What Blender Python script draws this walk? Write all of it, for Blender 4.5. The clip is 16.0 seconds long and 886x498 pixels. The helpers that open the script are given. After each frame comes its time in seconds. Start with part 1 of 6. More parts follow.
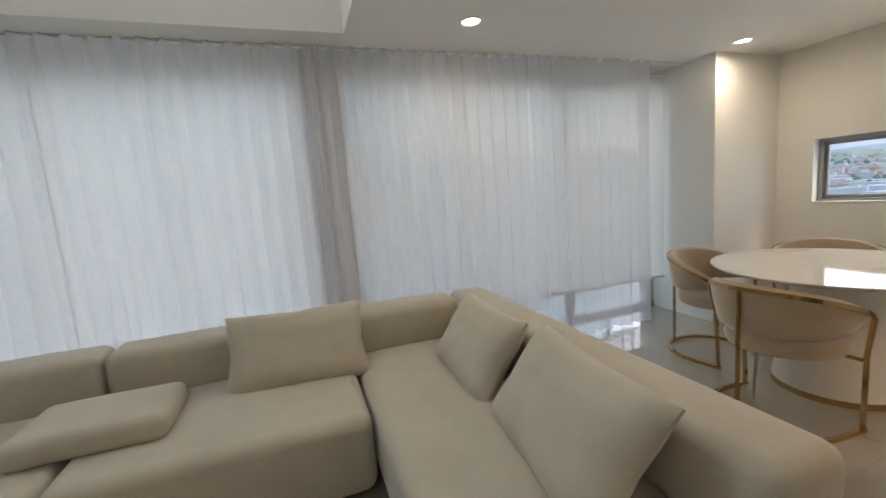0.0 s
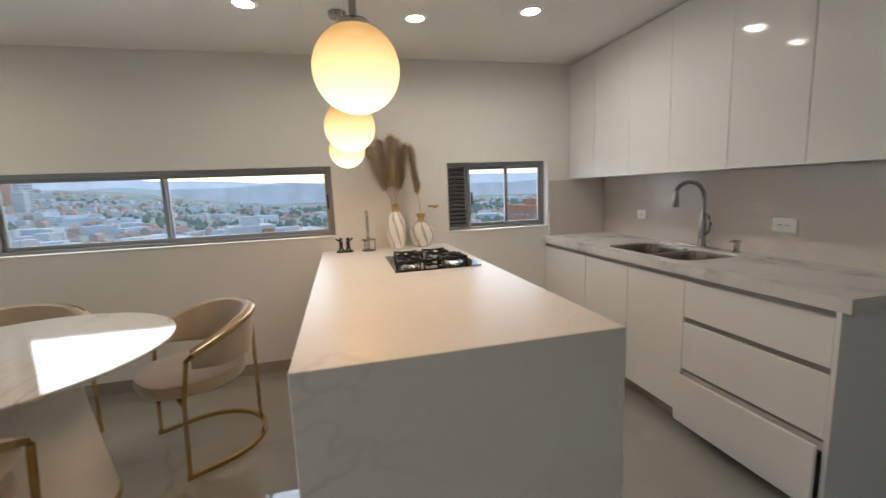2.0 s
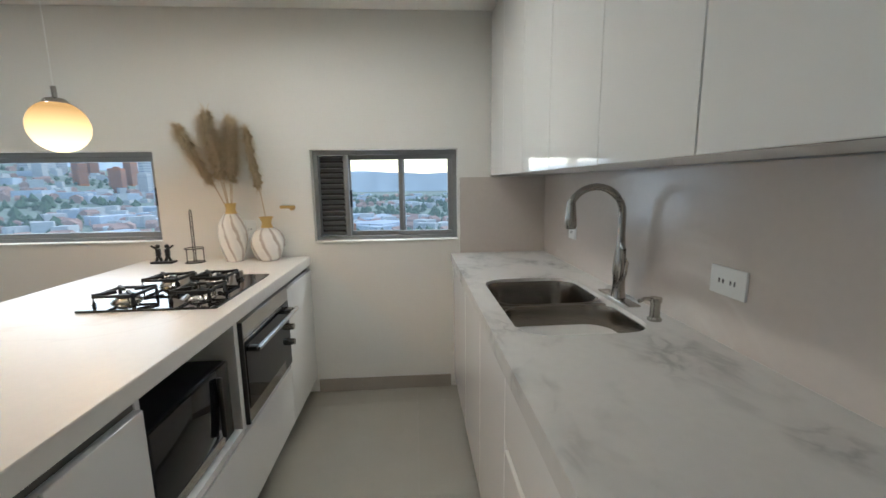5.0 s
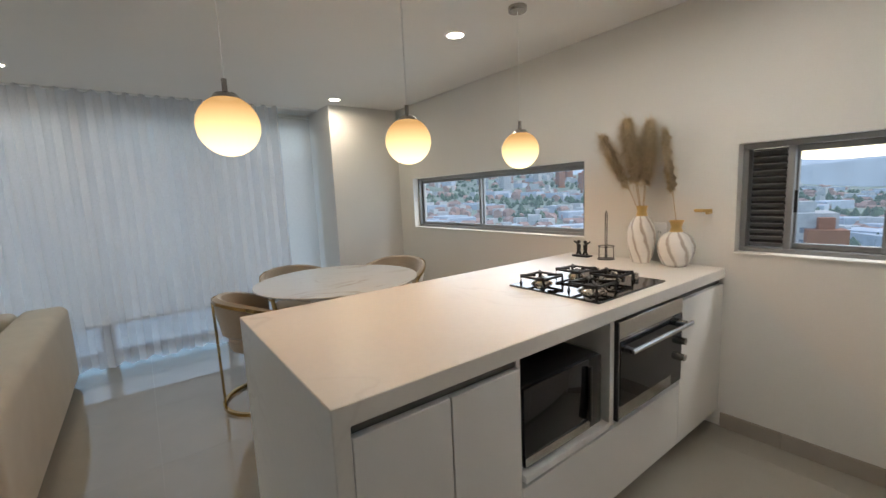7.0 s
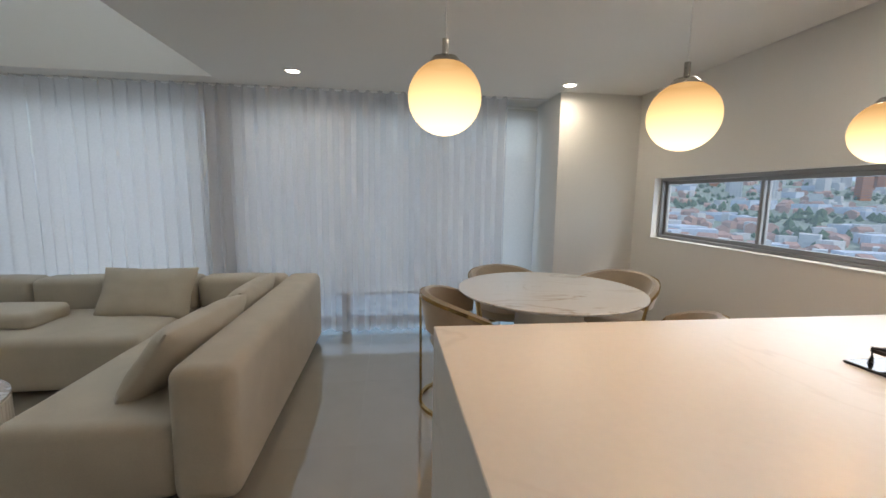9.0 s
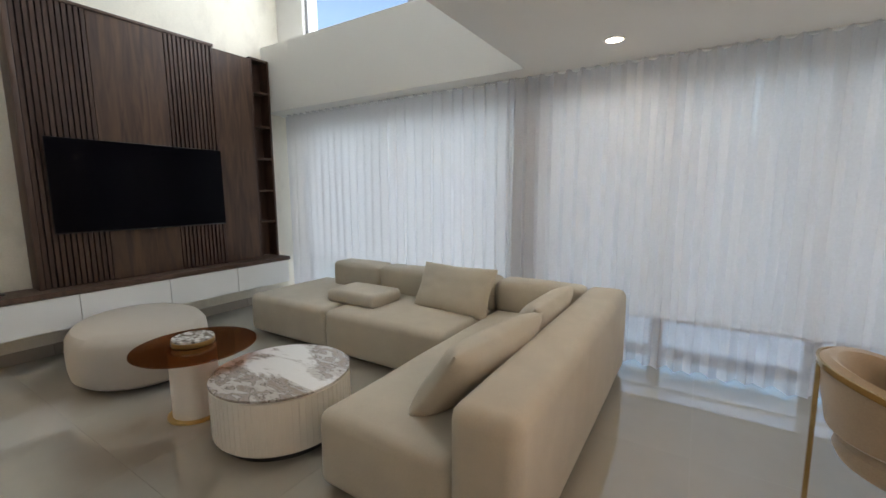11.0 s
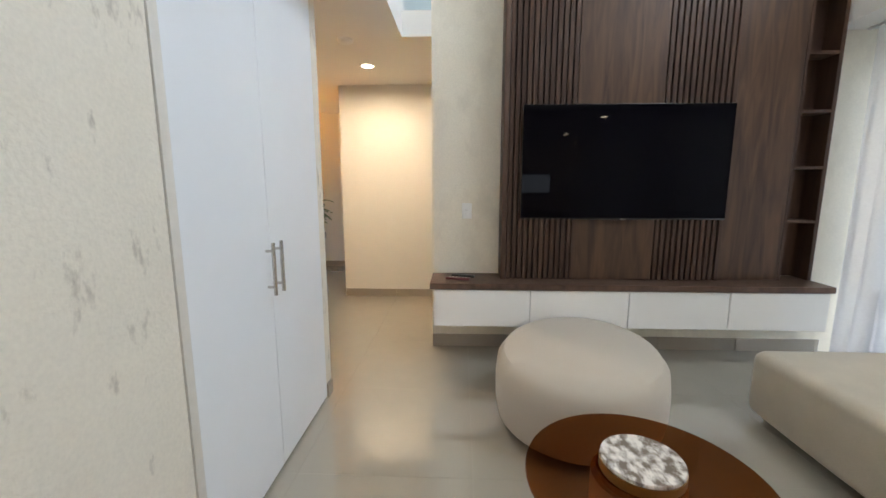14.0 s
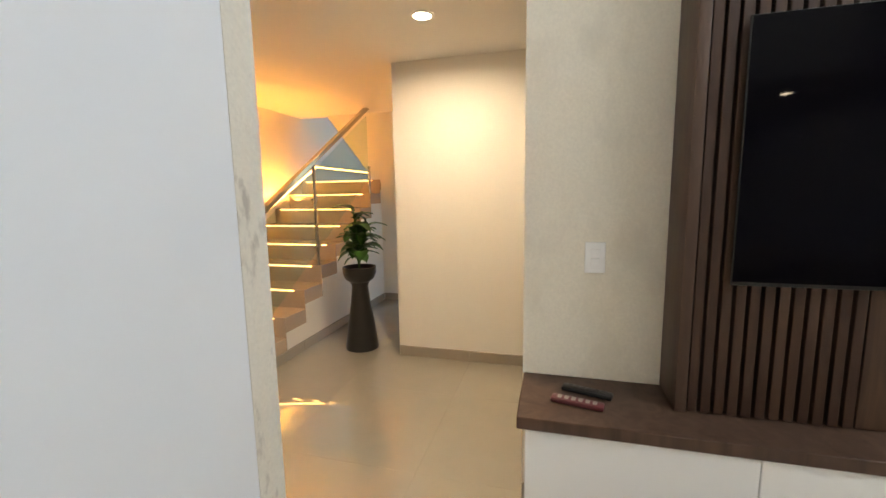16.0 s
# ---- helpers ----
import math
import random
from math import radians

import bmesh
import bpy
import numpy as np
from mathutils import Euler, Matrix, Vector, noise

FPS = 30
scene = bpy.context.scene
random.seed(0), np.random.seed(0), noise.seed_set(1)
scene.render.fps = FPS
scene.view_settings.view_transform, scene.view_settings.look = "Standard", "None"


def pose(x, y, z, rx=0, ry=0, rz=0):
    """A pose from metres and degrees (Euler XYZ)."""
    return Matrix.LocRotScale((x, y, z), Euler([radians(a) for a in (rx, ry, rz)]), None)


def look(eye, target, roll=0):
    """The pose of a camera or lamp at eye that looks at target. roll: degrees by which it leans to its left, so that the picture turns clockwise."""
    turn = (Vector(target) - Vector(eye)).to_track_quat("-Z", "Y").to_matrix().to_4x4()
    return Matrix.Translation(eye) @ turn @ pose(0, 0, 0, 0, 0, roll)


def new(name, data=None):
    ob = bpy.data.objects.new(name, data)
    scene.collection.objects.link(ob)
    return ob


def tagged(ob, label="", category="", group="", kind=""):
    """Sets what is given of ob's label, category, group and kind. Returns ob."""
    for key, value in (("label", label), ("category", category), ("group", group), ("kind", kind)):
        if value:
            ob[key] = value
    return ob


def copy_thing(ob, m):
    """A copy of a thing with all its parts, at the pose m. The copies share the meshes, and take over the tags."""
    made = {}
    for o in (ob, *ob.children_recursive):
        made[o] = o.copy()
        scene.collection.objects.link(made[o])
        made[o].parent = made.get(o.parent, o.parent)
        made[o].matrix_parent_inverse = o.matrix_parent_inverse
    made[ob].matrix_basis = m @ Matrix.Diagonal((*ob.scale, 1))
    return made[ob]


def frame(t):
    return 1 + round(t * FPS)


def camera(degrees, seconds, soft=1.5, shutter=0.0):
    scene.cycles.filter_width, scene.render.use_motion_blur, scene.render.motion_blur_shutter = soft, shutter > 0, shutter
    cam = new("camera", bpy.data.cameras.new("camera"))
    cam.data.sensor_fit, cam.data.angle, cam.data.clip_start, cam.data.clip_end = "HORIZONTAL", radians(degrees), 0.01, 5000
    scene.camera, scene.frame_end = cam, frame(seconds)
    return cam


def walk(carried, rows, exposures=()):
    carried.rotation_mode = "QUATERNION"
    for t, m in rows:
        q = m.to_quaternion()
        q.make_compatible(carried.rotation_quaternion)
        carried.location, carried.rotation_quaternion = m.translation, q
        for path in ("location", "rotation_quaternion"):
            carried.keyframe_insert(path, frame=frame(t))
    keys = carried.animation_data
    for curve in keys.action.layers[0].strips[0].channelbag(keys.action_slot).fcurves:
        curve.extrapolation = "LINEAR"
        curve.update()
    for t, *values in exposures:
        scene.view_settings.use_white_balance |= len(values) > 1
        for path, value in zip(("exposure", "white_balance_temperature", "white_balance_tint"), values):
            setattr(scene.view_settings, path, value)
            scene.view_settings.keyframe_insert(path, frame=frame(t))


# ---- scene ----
cam = camera(94.7, 16.0, shutter=0.12)
PATH = [
    (0, (0.087, 0.275, 1.344), (0.738, 2.148, 1.082), -4.4),
    (0.5, (0.458, 0.319, 1.371), (1.619, 1.916, 1.045), -3.6),
    (1, (0.721, 0.427, 1.37), (2.385, 1.484, 1.03), -3.4),
    (1.5, (0.936, 0.354, 1.359), (2.876, 0.717, 1.037), -2.3),
    (2, (1.093, 0.337, 1.364), (3.015, -0.133, 1.075), -2.4),
    (2.5, (1.197, 0.259, 1.361), (2.849, -0.823, 1.049), -2.5),
    (3, (1.319, 0.024, 1.347), (2.743, -1.342, 1.02), -1.4),
    (3.2, (1.367, -0.089, 1.342), (2.726, -1.516, 0.996), -0.9),
    (5.3, (1.816, -1.249, 1.372), (3.777, -1.027, 1.049), -0.3),
    (5.5, (1.824, -1.29, 1.374), (3.743, -0.837, 1.044), 0.0),
    (6, (1.806, -1.451, 1.362), (3.489, -0.427, 1.017), -1.4),
    (6.5, (1.779, -1.464, 1.376), (3.192, -0.085, 1.059), -2.7),
    (7, (1.844, -1.335, 1.386), (3.025, 0.258, 1.122), -2.6),
    (7.5, (1.885, -1.226, 1.384), (2.844, 0.513, 1.144), -1.6),
    (8, (1.967, -1.133, 1.391), (2.713, 0.706, 1.143), -0.5),
    (8.2, (1.985, -1.103, 1.386), (2.646, 0.768, 1.135), -0.1),
    (10.3, (1.978, -0.53, 1.378), (1.397, 1.366, 1.119), 0.4),
    (10.5, (1.929, -0.486, 1.381), (1.213, 1.362, 1.112), 0.1),
    (11, (1.755, -0.309, 1.389), (0.699, 1.368, 1.115), -0.2),
    (11.5, (1.61, -0.141, 1.375), (0.288, 1.333, 1.094), 0.0),
    (12, (1.434, 0.09, 1.289), (-0.129, 1.31, 1.028), -0.3),
    (12.5, (1.182, 0.183, 1.314), (-0.556, 1.129, 1.025), 0.2),
    (13, (0.922, 0.294, 1.312), (-0.968, 0.878, 1.021), 0.5),
    (13.5, (0.598, 0.352, 1.334), (-1.362, 0.579, 1.006), 0.1),
    (14, (0.251, 0.388, 1.31), (-1.722, 0.302, 0.993), -0.0),
    (14.5, (-0.135, 0.334, 1.359), (-2.088, 0.064, 1.022), -0.6),
    (15, (-0.529, 0.338, 1.318), (-2.465, -0.049, 0.996), -1.2),
    (15.5, (-0.892, 0.317, 1.322), (-2.815, -0.133, 1.007), -1.3),
    (16, (-1.269, 0.275, 1.352), (-3.182, -0.242, 1.086), -0.9),
]
walk(cam, [(t, look(eye, target, roll)) for t, eye, target, roll in PATH], [(0, 1.02, 6850, 11), (0.5, 1.10, 7000, 12), (1, 0.95, 6750, 11), (1.5, 0.78, 6500, 8), (2, 0.78, 6450, 10), (2.5, 0.80, 6300, 9), (3, 1.0, 5850, 7), (5.5, 0.84, 5850, 4), (6.5, 0.78, 6250, 8), (8, 0.74, 6400, 10), (10.5, 0.90, 6500, 12), (11, 1.14, 6700, 12), (11.5, 1.33, 6600, 11), (12.5, 1.42, 6600, 12), (13.5, 1.58, 6800, 13), (14.5, 1.70, 6750, 12), (15.5, 1.75, 6900, 12), (16, 1.66, 7300, 13)])

# ---- light ----
world = bpy.data.worlds.new("sky")
scene.world = world
world.use_nodes = True
wn = world.node_tree.nodes
sky = wn.new("ShaderNodeTexSky")
sky.sky_type, sky.sun_disc = "NISHITA", False
sky.sun_elevation, sky.sun_rotation = radians(28), radians(60)
sky.air_density, sky.dust_density, sky.ozone_density = 1.1, 0.6, 2.0
world.node_tree.links.new(sky.outputs[0], wn["Background"].inputs[0])
wn["Background"].inputs[1].default_value = 0.15

sun = new("sun", bpy.data.lights.new("sun", "SUN"))
sun.data.energy, sun.data.angle, sun.data.color = 1.2, radians(15), (1.0, 0.95, 0.88)
sun.matrix_world = look((0, 0, 50), (-20, 25, 15))


def area(name, at, target, sx, sy, power, color, spread=180):
    lamp = new(name, bpy.data.lights.new(name, "AREA"))
    lamp.data.shape, lamp.data.size, lamp.data.size_y = "RECTANGLE", sx, sy
    lamp.data.energy, lamp.data.color, lamp.data.spread = power, color, radians(spread)
    lamp.matrix_world = look(at, target)
    return lamp


DAY = (0.80, 0.90, 1.0)
# daylight standing in the window openings
area("daylight_balcony", (-1.2, 3.50, 1.2), (-1.2, 0, 1.2), 3.0, 1.9, 9, DAY)
area("daylight_balcony", (2.0, 3.50, 1.2), (2.0, 0, 1.2), 3.0, 1.9, 4.4, DAY)
area("daylight_loft", (-1.1, 3.20, 3.95), (-1.1, 1.2, 1.9), 2.6, 1.4, 34, DAY)
area("daylight_east", (4.53, 1.5, 1.31), (0, 1.5, 1.2), 2.1, 0.48, 3, DAY)
area("daylight_east", (4.53, -1.12, 1.31), (0, -1.12, 1.2), 0.6, 0.48, 1.2, DAY)
area("daylight_laundry", (1.95, -4.30, 1.55), (1.95, 0, 1.2), 1.1, 0.9, 4, DAY)


def downlight(x, y, z, power=3.2, color=(1.0, 0.88, 0.70)):
    lamp = new("downlight_lamp", bpy.data.lights.new("downlight_lamp", "AREA"))
    lamp.data.shape, lamp.data.size = "DISK", 0.10
    lamp.data.energy, lamp.data.color, lamp.data.spread = power, color, radians(170)
    lamp.matrix_world = pose(x, y, z - 0.012)


CEIL = 2.37
DOWNLIGHTS = [(1.205, 2.66), (3.545, 2.655), (3.56, 0.75), (3.62, -0.17), (3.43, -0.82)]
for lx, ly in DOWNLIGHTS:
    downlight(lx, ly, CEIL, 4.4 if ly < -0.5 else 0.9 if ly < 0 else 1.4 if ly < 1 else 2.4, (1.0, 0.86, 0.66) if ly > 2 else (1.0, 0.93, 0.84))
downlight(-3.65, -0.47, CEIL, 7.5, (1.0, 0.82, 0.58))
stair_glow = area("stair_strip_glow", (-5.5, -2.84, 1.30), (-5.5, -2.95, 2.3), 2.2, 0.06, 13, (1.0, 0.40, 0.07))

# warm bulbs inside the opal pendants
PENDANTS = [(2.136, 0.276, 1.655), (2.87, 0.276, 1.633), (3.61, 0.276, 1.614)]
for place in PENDANTS:
    bulb = new("pendant_bulb", bpy.data.lights.new("pendant_bulb", "SPOT"))
    bulb.data.energy, bulb.data.color, bulb.data.shadow_soft_size = 24, (1.0, 0.50, 0.18), 0.0
    bulb.data.spot_size, bulb.data.spot_blend = radians(172), 0.5
    bulb.location = place

# ---- materials ----


def mat(name, color=(0.8, 0.8, 0.8), rough=0.5, metal=0.0, bump=0.0, scale=40.0, vary=0.06, big=1.5, coat=0.0, sheen=0.0, spec=0.5, stretch=None):
    """A principled material with colour variation at two scales and a fine relief."""
    m = bpy.data.materials.new(name)
    m.use_nodes = True
    nt = m.node_tree
    b = nt.nodes["Principled BSDF"]
    b.inputs["Roughness"].default_value, b.inputs["Metallic"].default_value = rough, metal
    b.inputs["Coat Weight"].default_value, b.inputs["Sheen Weight"].default_value = coat, sheen
    b.inputs["Specular IOR Level"].default_value = spec
    co = nt.nodes.new("ShaderNodeTexCoord")
    mp = nt.nodes.new("ShaderNodeMapping")
    nt.links.new(co.outputs["Object"], mp.inputs[0])
    if stretch:
        mp.inputs["Scale"].default_value = stretch
    n1, n2 = nt.nodes.new("ShaderNodeTexNoise"), nt.nodes.new("ShaderNodeTexNoise")
    n1.inputs["Scale"].default_value, n2.inputs["Scale"].default_value = scale, big
    n1.inputs["Detail"].default_value, n2.inputs["Detail"].default_value = 6, 4
    for n in (n1, n2):
        nt.links.new(mp.outputs[0], n.inputs["Vector"])
    mix = nt.nodes.new("ShaderNodeMath")
    mix.operation = "ADD"
    nt.links.new(n1.outputs[0], mix.inputs[0])
    nt.links.new(n2.outputs[0], mix.inputs[1])
    ramp = nt.nodes.new("ShaderNodeMapRange")
    ramp.inputs[1].default_value, ramp.inputs[2].default_value = 0.6, 1.4
    ramp.inputs[3].default_value, ramp.inputs[4].default_value = 1 - vary, 1 + vary
    nt.links.new(mix.outputs[0], ramp.inputs[0])
    mul = nt.nodes.new("ShaderNodeVectorMath")
    mul.operation = "SCALE"
    mul.inputs[0].default_value = color
    nt.links.new(ramp.outputs[0], mul.inputs["Scale"])
    nt.links.new(mul.outputs[0], b.inputs["Base Color"])
    if bump:
        bp = nt.nodes.new("ShaderNodeBump")
        bp.inputs["Strength"].default_value, bp.inputs["Distance"].default_value = bump, 0.004
        nt.links.new(n1.outputs[0], bp.inputs["Height"])
        nt.links.new(bp.outputs[0], b.inputs["Normal"])
    return m


def veined(name, base, vein, rough, scale=1.2, width=0.035, stretch=(1, 1, 1), cloud=0.35, coat=0.0):
    """Marble: thin bent veins where a warped noise passes its middle, over soft clouds."""
    m = mat(name, base, rough, coat=coat, vary=0.03)
    nt = m.node_tree
    b = nt.nodes["Principled BSDF"]
    co = nt.nodes.new("ShaderNodeTexCoord")
    mp = nt.nodes.new("ShaderNodeMapping")
    mp.inputs["Scale"].default_value, mp.inputs["Rotation"].default_value = stretch, (0.3, 0.4, 0.7)
    nt.links.new(co.outputs["Object"], mp.inputs[0])
    n = nt.nodes.new("ShaderNodeTexNoise")
    n.inputs["Scale"].default_value, n.inputs["Detail"].default_value, n.inputs["Distortion"].default_value = scale, 7, 0.9
    nt.links.new(mp.outputs[0], n.inputs["Vector"])
    sub = nt.nodes.new("ShaderNodeMath")
    sub.operation = "SUBTRACT"
    sub.inputs[1].default_value = 0.5
    nt.links.new(n.outputs[0], sub.inputs[0])
    ab = nt.nodes.new("ShaderNodeMath")
    ab.operation = "ABSOLUTE"
    nt.links.new(sub.outputs[0], ab.inputs[0])
    r = nt.nodes.new("ShaderNodeMapRange")
    r.inputs[1].default_value, r.inputs[2].default_value, r.inputs[3].default_value, r.inputs[4].default_value = 0, width, 1, 0
    nt.links.new(ab.outputs[0], r.inputs[0])
    n2 = nt.nodes.new("ShaderNodeTexNoise")
    n2.inputs["Scale"].default_value, n2.inputs["Detail"].default_value = scale * 0.8, 3
    nt.links.new(mp.outputs[0], n2.inputs["Vector"])
    r2 = nt.nodes.new("ShaderNodeMapRange")
    r2.inputs[1].default_value, r2.inputs[2].default_value, r2.inputs[3].default_value, r2.inputs[4].default_value = 0.45, 0.75, 0, 1
    nt.links.new(n2.outputs[0], r2.inputs[0])
    f = nt.nodes.new("ShaderNodeMath")
    f.operation = "MULTIPLY"
    nt.links.new(r.outputs[0], f.inputs[0])
    nt.links.new(r2.outputs[0], f.inputs[1])
    f2 = nt.nodes.new("ShaderNodeMath")
    f2.operation = "MULTIPLY_ADD"
    f2.inputs[1].default_value = cloud
    nt.links.new(r2.outputs[0], f2.inputs[0])
    nt.links.new(f.outputs[0], f2.inputs[2])
    f2.use_clamp = True
    mx = nt.nodes.new("ShaderNodeMix")
    mx.data_type = "RGBA"
    nt.links.new(f2.outputs[0], mx.inputs[0])
    nt.links.new(b.inputs["Base Color"].links[0].from_socket, mx.inputs[6])
    mx.inputs[7].default_value = (*vein, 1)
    nt.links.new(mx.outputs[2], b.inputs["Base Color"])
    return m


def blotched(name, base, stain, rough, scale, low, high, stretch=(1, 1, 1), bump=0.4):
    """A base colour with uneven stains of their own shape."""
    m = mat(name, base, rough, vary=0.08, bump=bump, scale=90)
    nt = m.node_tree
    b = nt.nodes["Principled BSDF"]
    co = nt.nodes.new("ShaderNodeTexCoord")
    mp = nt.nodes.new("ShaderNodeMapping")
    mp.inputs["Scale"].default_value = stretch
    nt.links.new(co.outputs["Object"], mp.inputs[0])
    n = nt.nodes.new("ShaderNodeTexNoise")
    n.inputs["Scale"].default_value, n.inputs["Detail"].default_value, n.inputs["Roughness"].default_value = scale, 8, 0.62
    nt.links.new(mp.outputs[0], n.inputs["Vector"])
    r = nt.nodes.new("ShaderNodeMapRange")
    r.inputs[1].default_value, r.inputs[2].default_value = low, high
    nt.links.new(n.outputs[0], r.inputs[0])
    mx = nt.nodes.new("ShaderNodeMix")
    mx.data_type = "RGBA"
    nt.links.new(r.outputs[0], mx.inputs[0])
    nt.links.new(b.inputs["Base Color"].links[0].from_socket, mx.inputs[6])
    mx.inputs[7].default_value = (*stain, 1)
    nt.links.new(mx.outputs[2], b.inputs["Base Color"])
    return m


def wood(name, dark, light, rough=0.45):
    m = mat(name, dark, rough, scale=30, bump=0.15, stretch=(8, 8, 0.5), spec=0.3)
    nt = m.node_tree
    b = nt.nodes["Principled BSDF"]
    co = nt.nodes.new("ShaderNodeTexCoord")
    mp = nt.nodes.new("ShaderNodeMapping")
    mp.inputs["Scale"].default_value = (7, 7, 0.7)
    nt.links.new(co.outputs["Object"], mp.inputs[0])
    n = nt.nodes.new("ShaderNodeTexNoise")
    n.inputs["Scale"].default_value, n.inputs["Detail"].default_value, n.inputs["Distortion"].default_value = 2.2, 8, 1.2
    nt.links.new(mp.outputs[0], n.inputs["Vector"])
    cr = nt.nodes.new("ShaderNodeValToRGB")
    cr.color_ramp.elements[0].position, cr.color_ramp.elements[1].position = 0.3, 0.72
    cr.color_ramp.elements[0].color, cr.color_ramp.elements[1].color = (*dark, 1), (*light, 1)
    nt.links.new(n.outputs[0], cr.inputs[0])
    nt.links.new(cr.outputs[0], b.inputs["Base Color"])
    return m


def emit(name, color, strength):
    m = bpy.data.materials.new(name)
    m.use_nodes = True
    nt = m.node_tree
    nt.nodes.remove(nt.nodes["Principled BSDF"])
    e = nt.nodes.new("ShaderNodeEmission")
    e.inputs[0].default_value, e.inputs[1].default_value = (*color, 1), strength
    nt.links.new(e.outputs[0], nt.nodes["Material Output"].inputs[0])
    return m


def cloth(name, color, clear, through_share):
    """Thin cloth: part bare gaps between the threads, part light passing through, part plain."""
    m = bpy.data.materials.new(name)
    m.use_nodes = True
    nt = m.node_tree
    nt.nodes.remove(nt.nodes["Principled BSDF"])
    d, t, c = nt.nodes.new("ShaderNodeBsdfDiffuse"), nt.nodes.new("ShaderNodeBsdfTranslucent"), nt.nodes.new("ShaderNodeBsdfTransparent")
    co, n = nt.nodes.new("ShaderNodeTexCoord"), nt.nodes.new("ShaderNodeTexNoise")
    n.inputs["Scale"].default_value = 60
    nt.links.new(co.outputs["Object"], n.inputs["Vector"])
    r = nt.nodes.new("ShaderNodeMapRange")
    r.inputs[3].default_value, r.inputs[4].default_value = 0.92, 1.06
    nt.links.new(n.outputs[0], r.inputs[0])
    for s in (d, t):
        mul = nt.nodes.new("ShaderNodeVectorMath")
        mul.operation = "SCALE"
        mul.inputs[0].default_value = color
        nt.links.new(r.outputs[0], mul.inputs["Scale"])
        nt.links.new(mul.outputs[0], s.inputs[0])
    a, b = nt.nodes.new("ShaderNodeMixShader"), nt.nodes.new("ShaderNodeMixShader")
    a.inputs[0].default_value, b.inputs[0].default_value = through_share, clear
    nt.links.new(d.outputs[0], a.inputs[1])
    nt.links.new(t.outputs[0], a.inputs[2])
    nt.links.new(a.outputs[0], b.inputs[1])
    nt.links.new(c.outputs[0], b.inputs[2])
    nt.links.new(b.outputs[0], nt.nodes["Material Output"].inputs[0])
    return m


def glassy(name, color=(1, 1, 1), rough=0.0):
    """A thin pane: clear, with a mirror share that grows at a slant."""
    m = bpy.data.materials.new(name)
    m.use_nodes = True
    nt = m.node_tree
    nt.nodes.remove(nt.nodes["Principled BSDF"])
    t, g, f, x = nt.nodes.new("ShaderNodeBsdfTransparent"), nt.nodes.new("ShaderNodeBsdfGlossy"), nt.nodes.new("ShaderNodeLayerWeight"), nt.nodes.new("ShaderNodeMixShader")
    t.inputs[0].default_value = (*color, 1)
    g.inputs["Roughness"].default_value = rough
    f.inputs[0].default_value = 0.5
    p5, s5 = nt.nodes.new("ShaderNodeMath"), nt.nodes.new("ShaderNodeMath")
    p5.operation, p5.inputs[1].default_value = "POWER", 5.0
    s5.operation, s5.inputs[1].default_value, s5.inputs[2].default_value = "MULTIPLY_ADD", 0.92, 0.03
    nt.links.new(f.outputs["Facing"], p5.inputs[0])
    nt.links.new(p5.outputs[0], s5.inputs[0])
    nt.links.new(s5.outputs[0], x.inputs[0])
    nt.links.new(t.outputs[0], x.inputs[1])
    nt.links.new(g.outputs[0], x.inputs[2])
    nt.links.new(x.outputs[0], nt.nodes["Material Output"].inputs[0])
    return m


def opal(name, bottom, top, z0, z1, low, high):
    """A lit opal globe, brighter round the bulb below than near its cap."""
    m = emit(name, bottom, low)
    nt = m.node_tree
    e = nt.nodes["Emission"]
    co, sep = nt.nodes.new("ShaderNodeTexCoord"), nt.nodes.new("ShaderNodeSeparateXYZ")
    nt.links.new(co.outputs["Object"], sep.inputs[0])
    r = nt.nodes.new("ShaderNodeMapRange")
    r.inputs[1].default_value, r.inputs[2].default_value, r.inputs[3].default_value, r.inputs[4].default_value = z0, z1, low, high
    nt.links.new(sep.outputs[2], r.inputs[0])
    nt.links.new(r.outputs[0], e.inputs[1])
    r2 = nt.nodes.new("ShaderNodeMapRange")
    r2.inputs[1].default_value, r2.inputs[2].default_value = z0, z1
    nt.links.new(sep.outputs[2], r2.inputs[0])
    mx = nt.nodes.new("ShaderNodeMix")
    mx.data_type = "RGBA"
    nt.links.new(r2.outputs[0], mx.inputs[0])
    mx.inputs[6].default_value, mx.inputs[7].default_value = (*bottom, 1), (*top, 1)
    nt.links.new(mx.outputs[2], e.inputs[0])
    clear, blend = nt.nodes.new("ShaderNodeBsdfTransparent"), nt.nodes.new("ShaderNodeMixShader")
    blend.inputs[0].default_value = 0.12
    nt.links.new(e.outputs[0], blend.inputs[1])
    nt.links.new(clear.outputs[0], blend.inputs[2])
    nt.links.new(blend.outputs[0], nt.nodes["Material Output"].inputs[0])
    return m


def math_node(nt, op, a, b=0.0, c=0.0):
    n = nt.nodes.new("ShaderNodeMath")
    n.operation = op
    for k, v in enumerate((a, b, c)):
        if isinstance(v, (int, float)):
            n.inputs[k].default_value = v
        else:
            nt.links.new(v, n.inputs[k])
    return n.outputs[0]


def blend_colour(nt, share, first, second):
    mx = nt.nodes.new("ShaderNodeMix")
    mx.data_type = "RGBA"
    nt.links.new(share, mx.inputs[0])
    nt.links.new(first, mx.inputs[6])
    mx.inputs[7].default_value = (*second, 1)
    return mx.outputs[2]


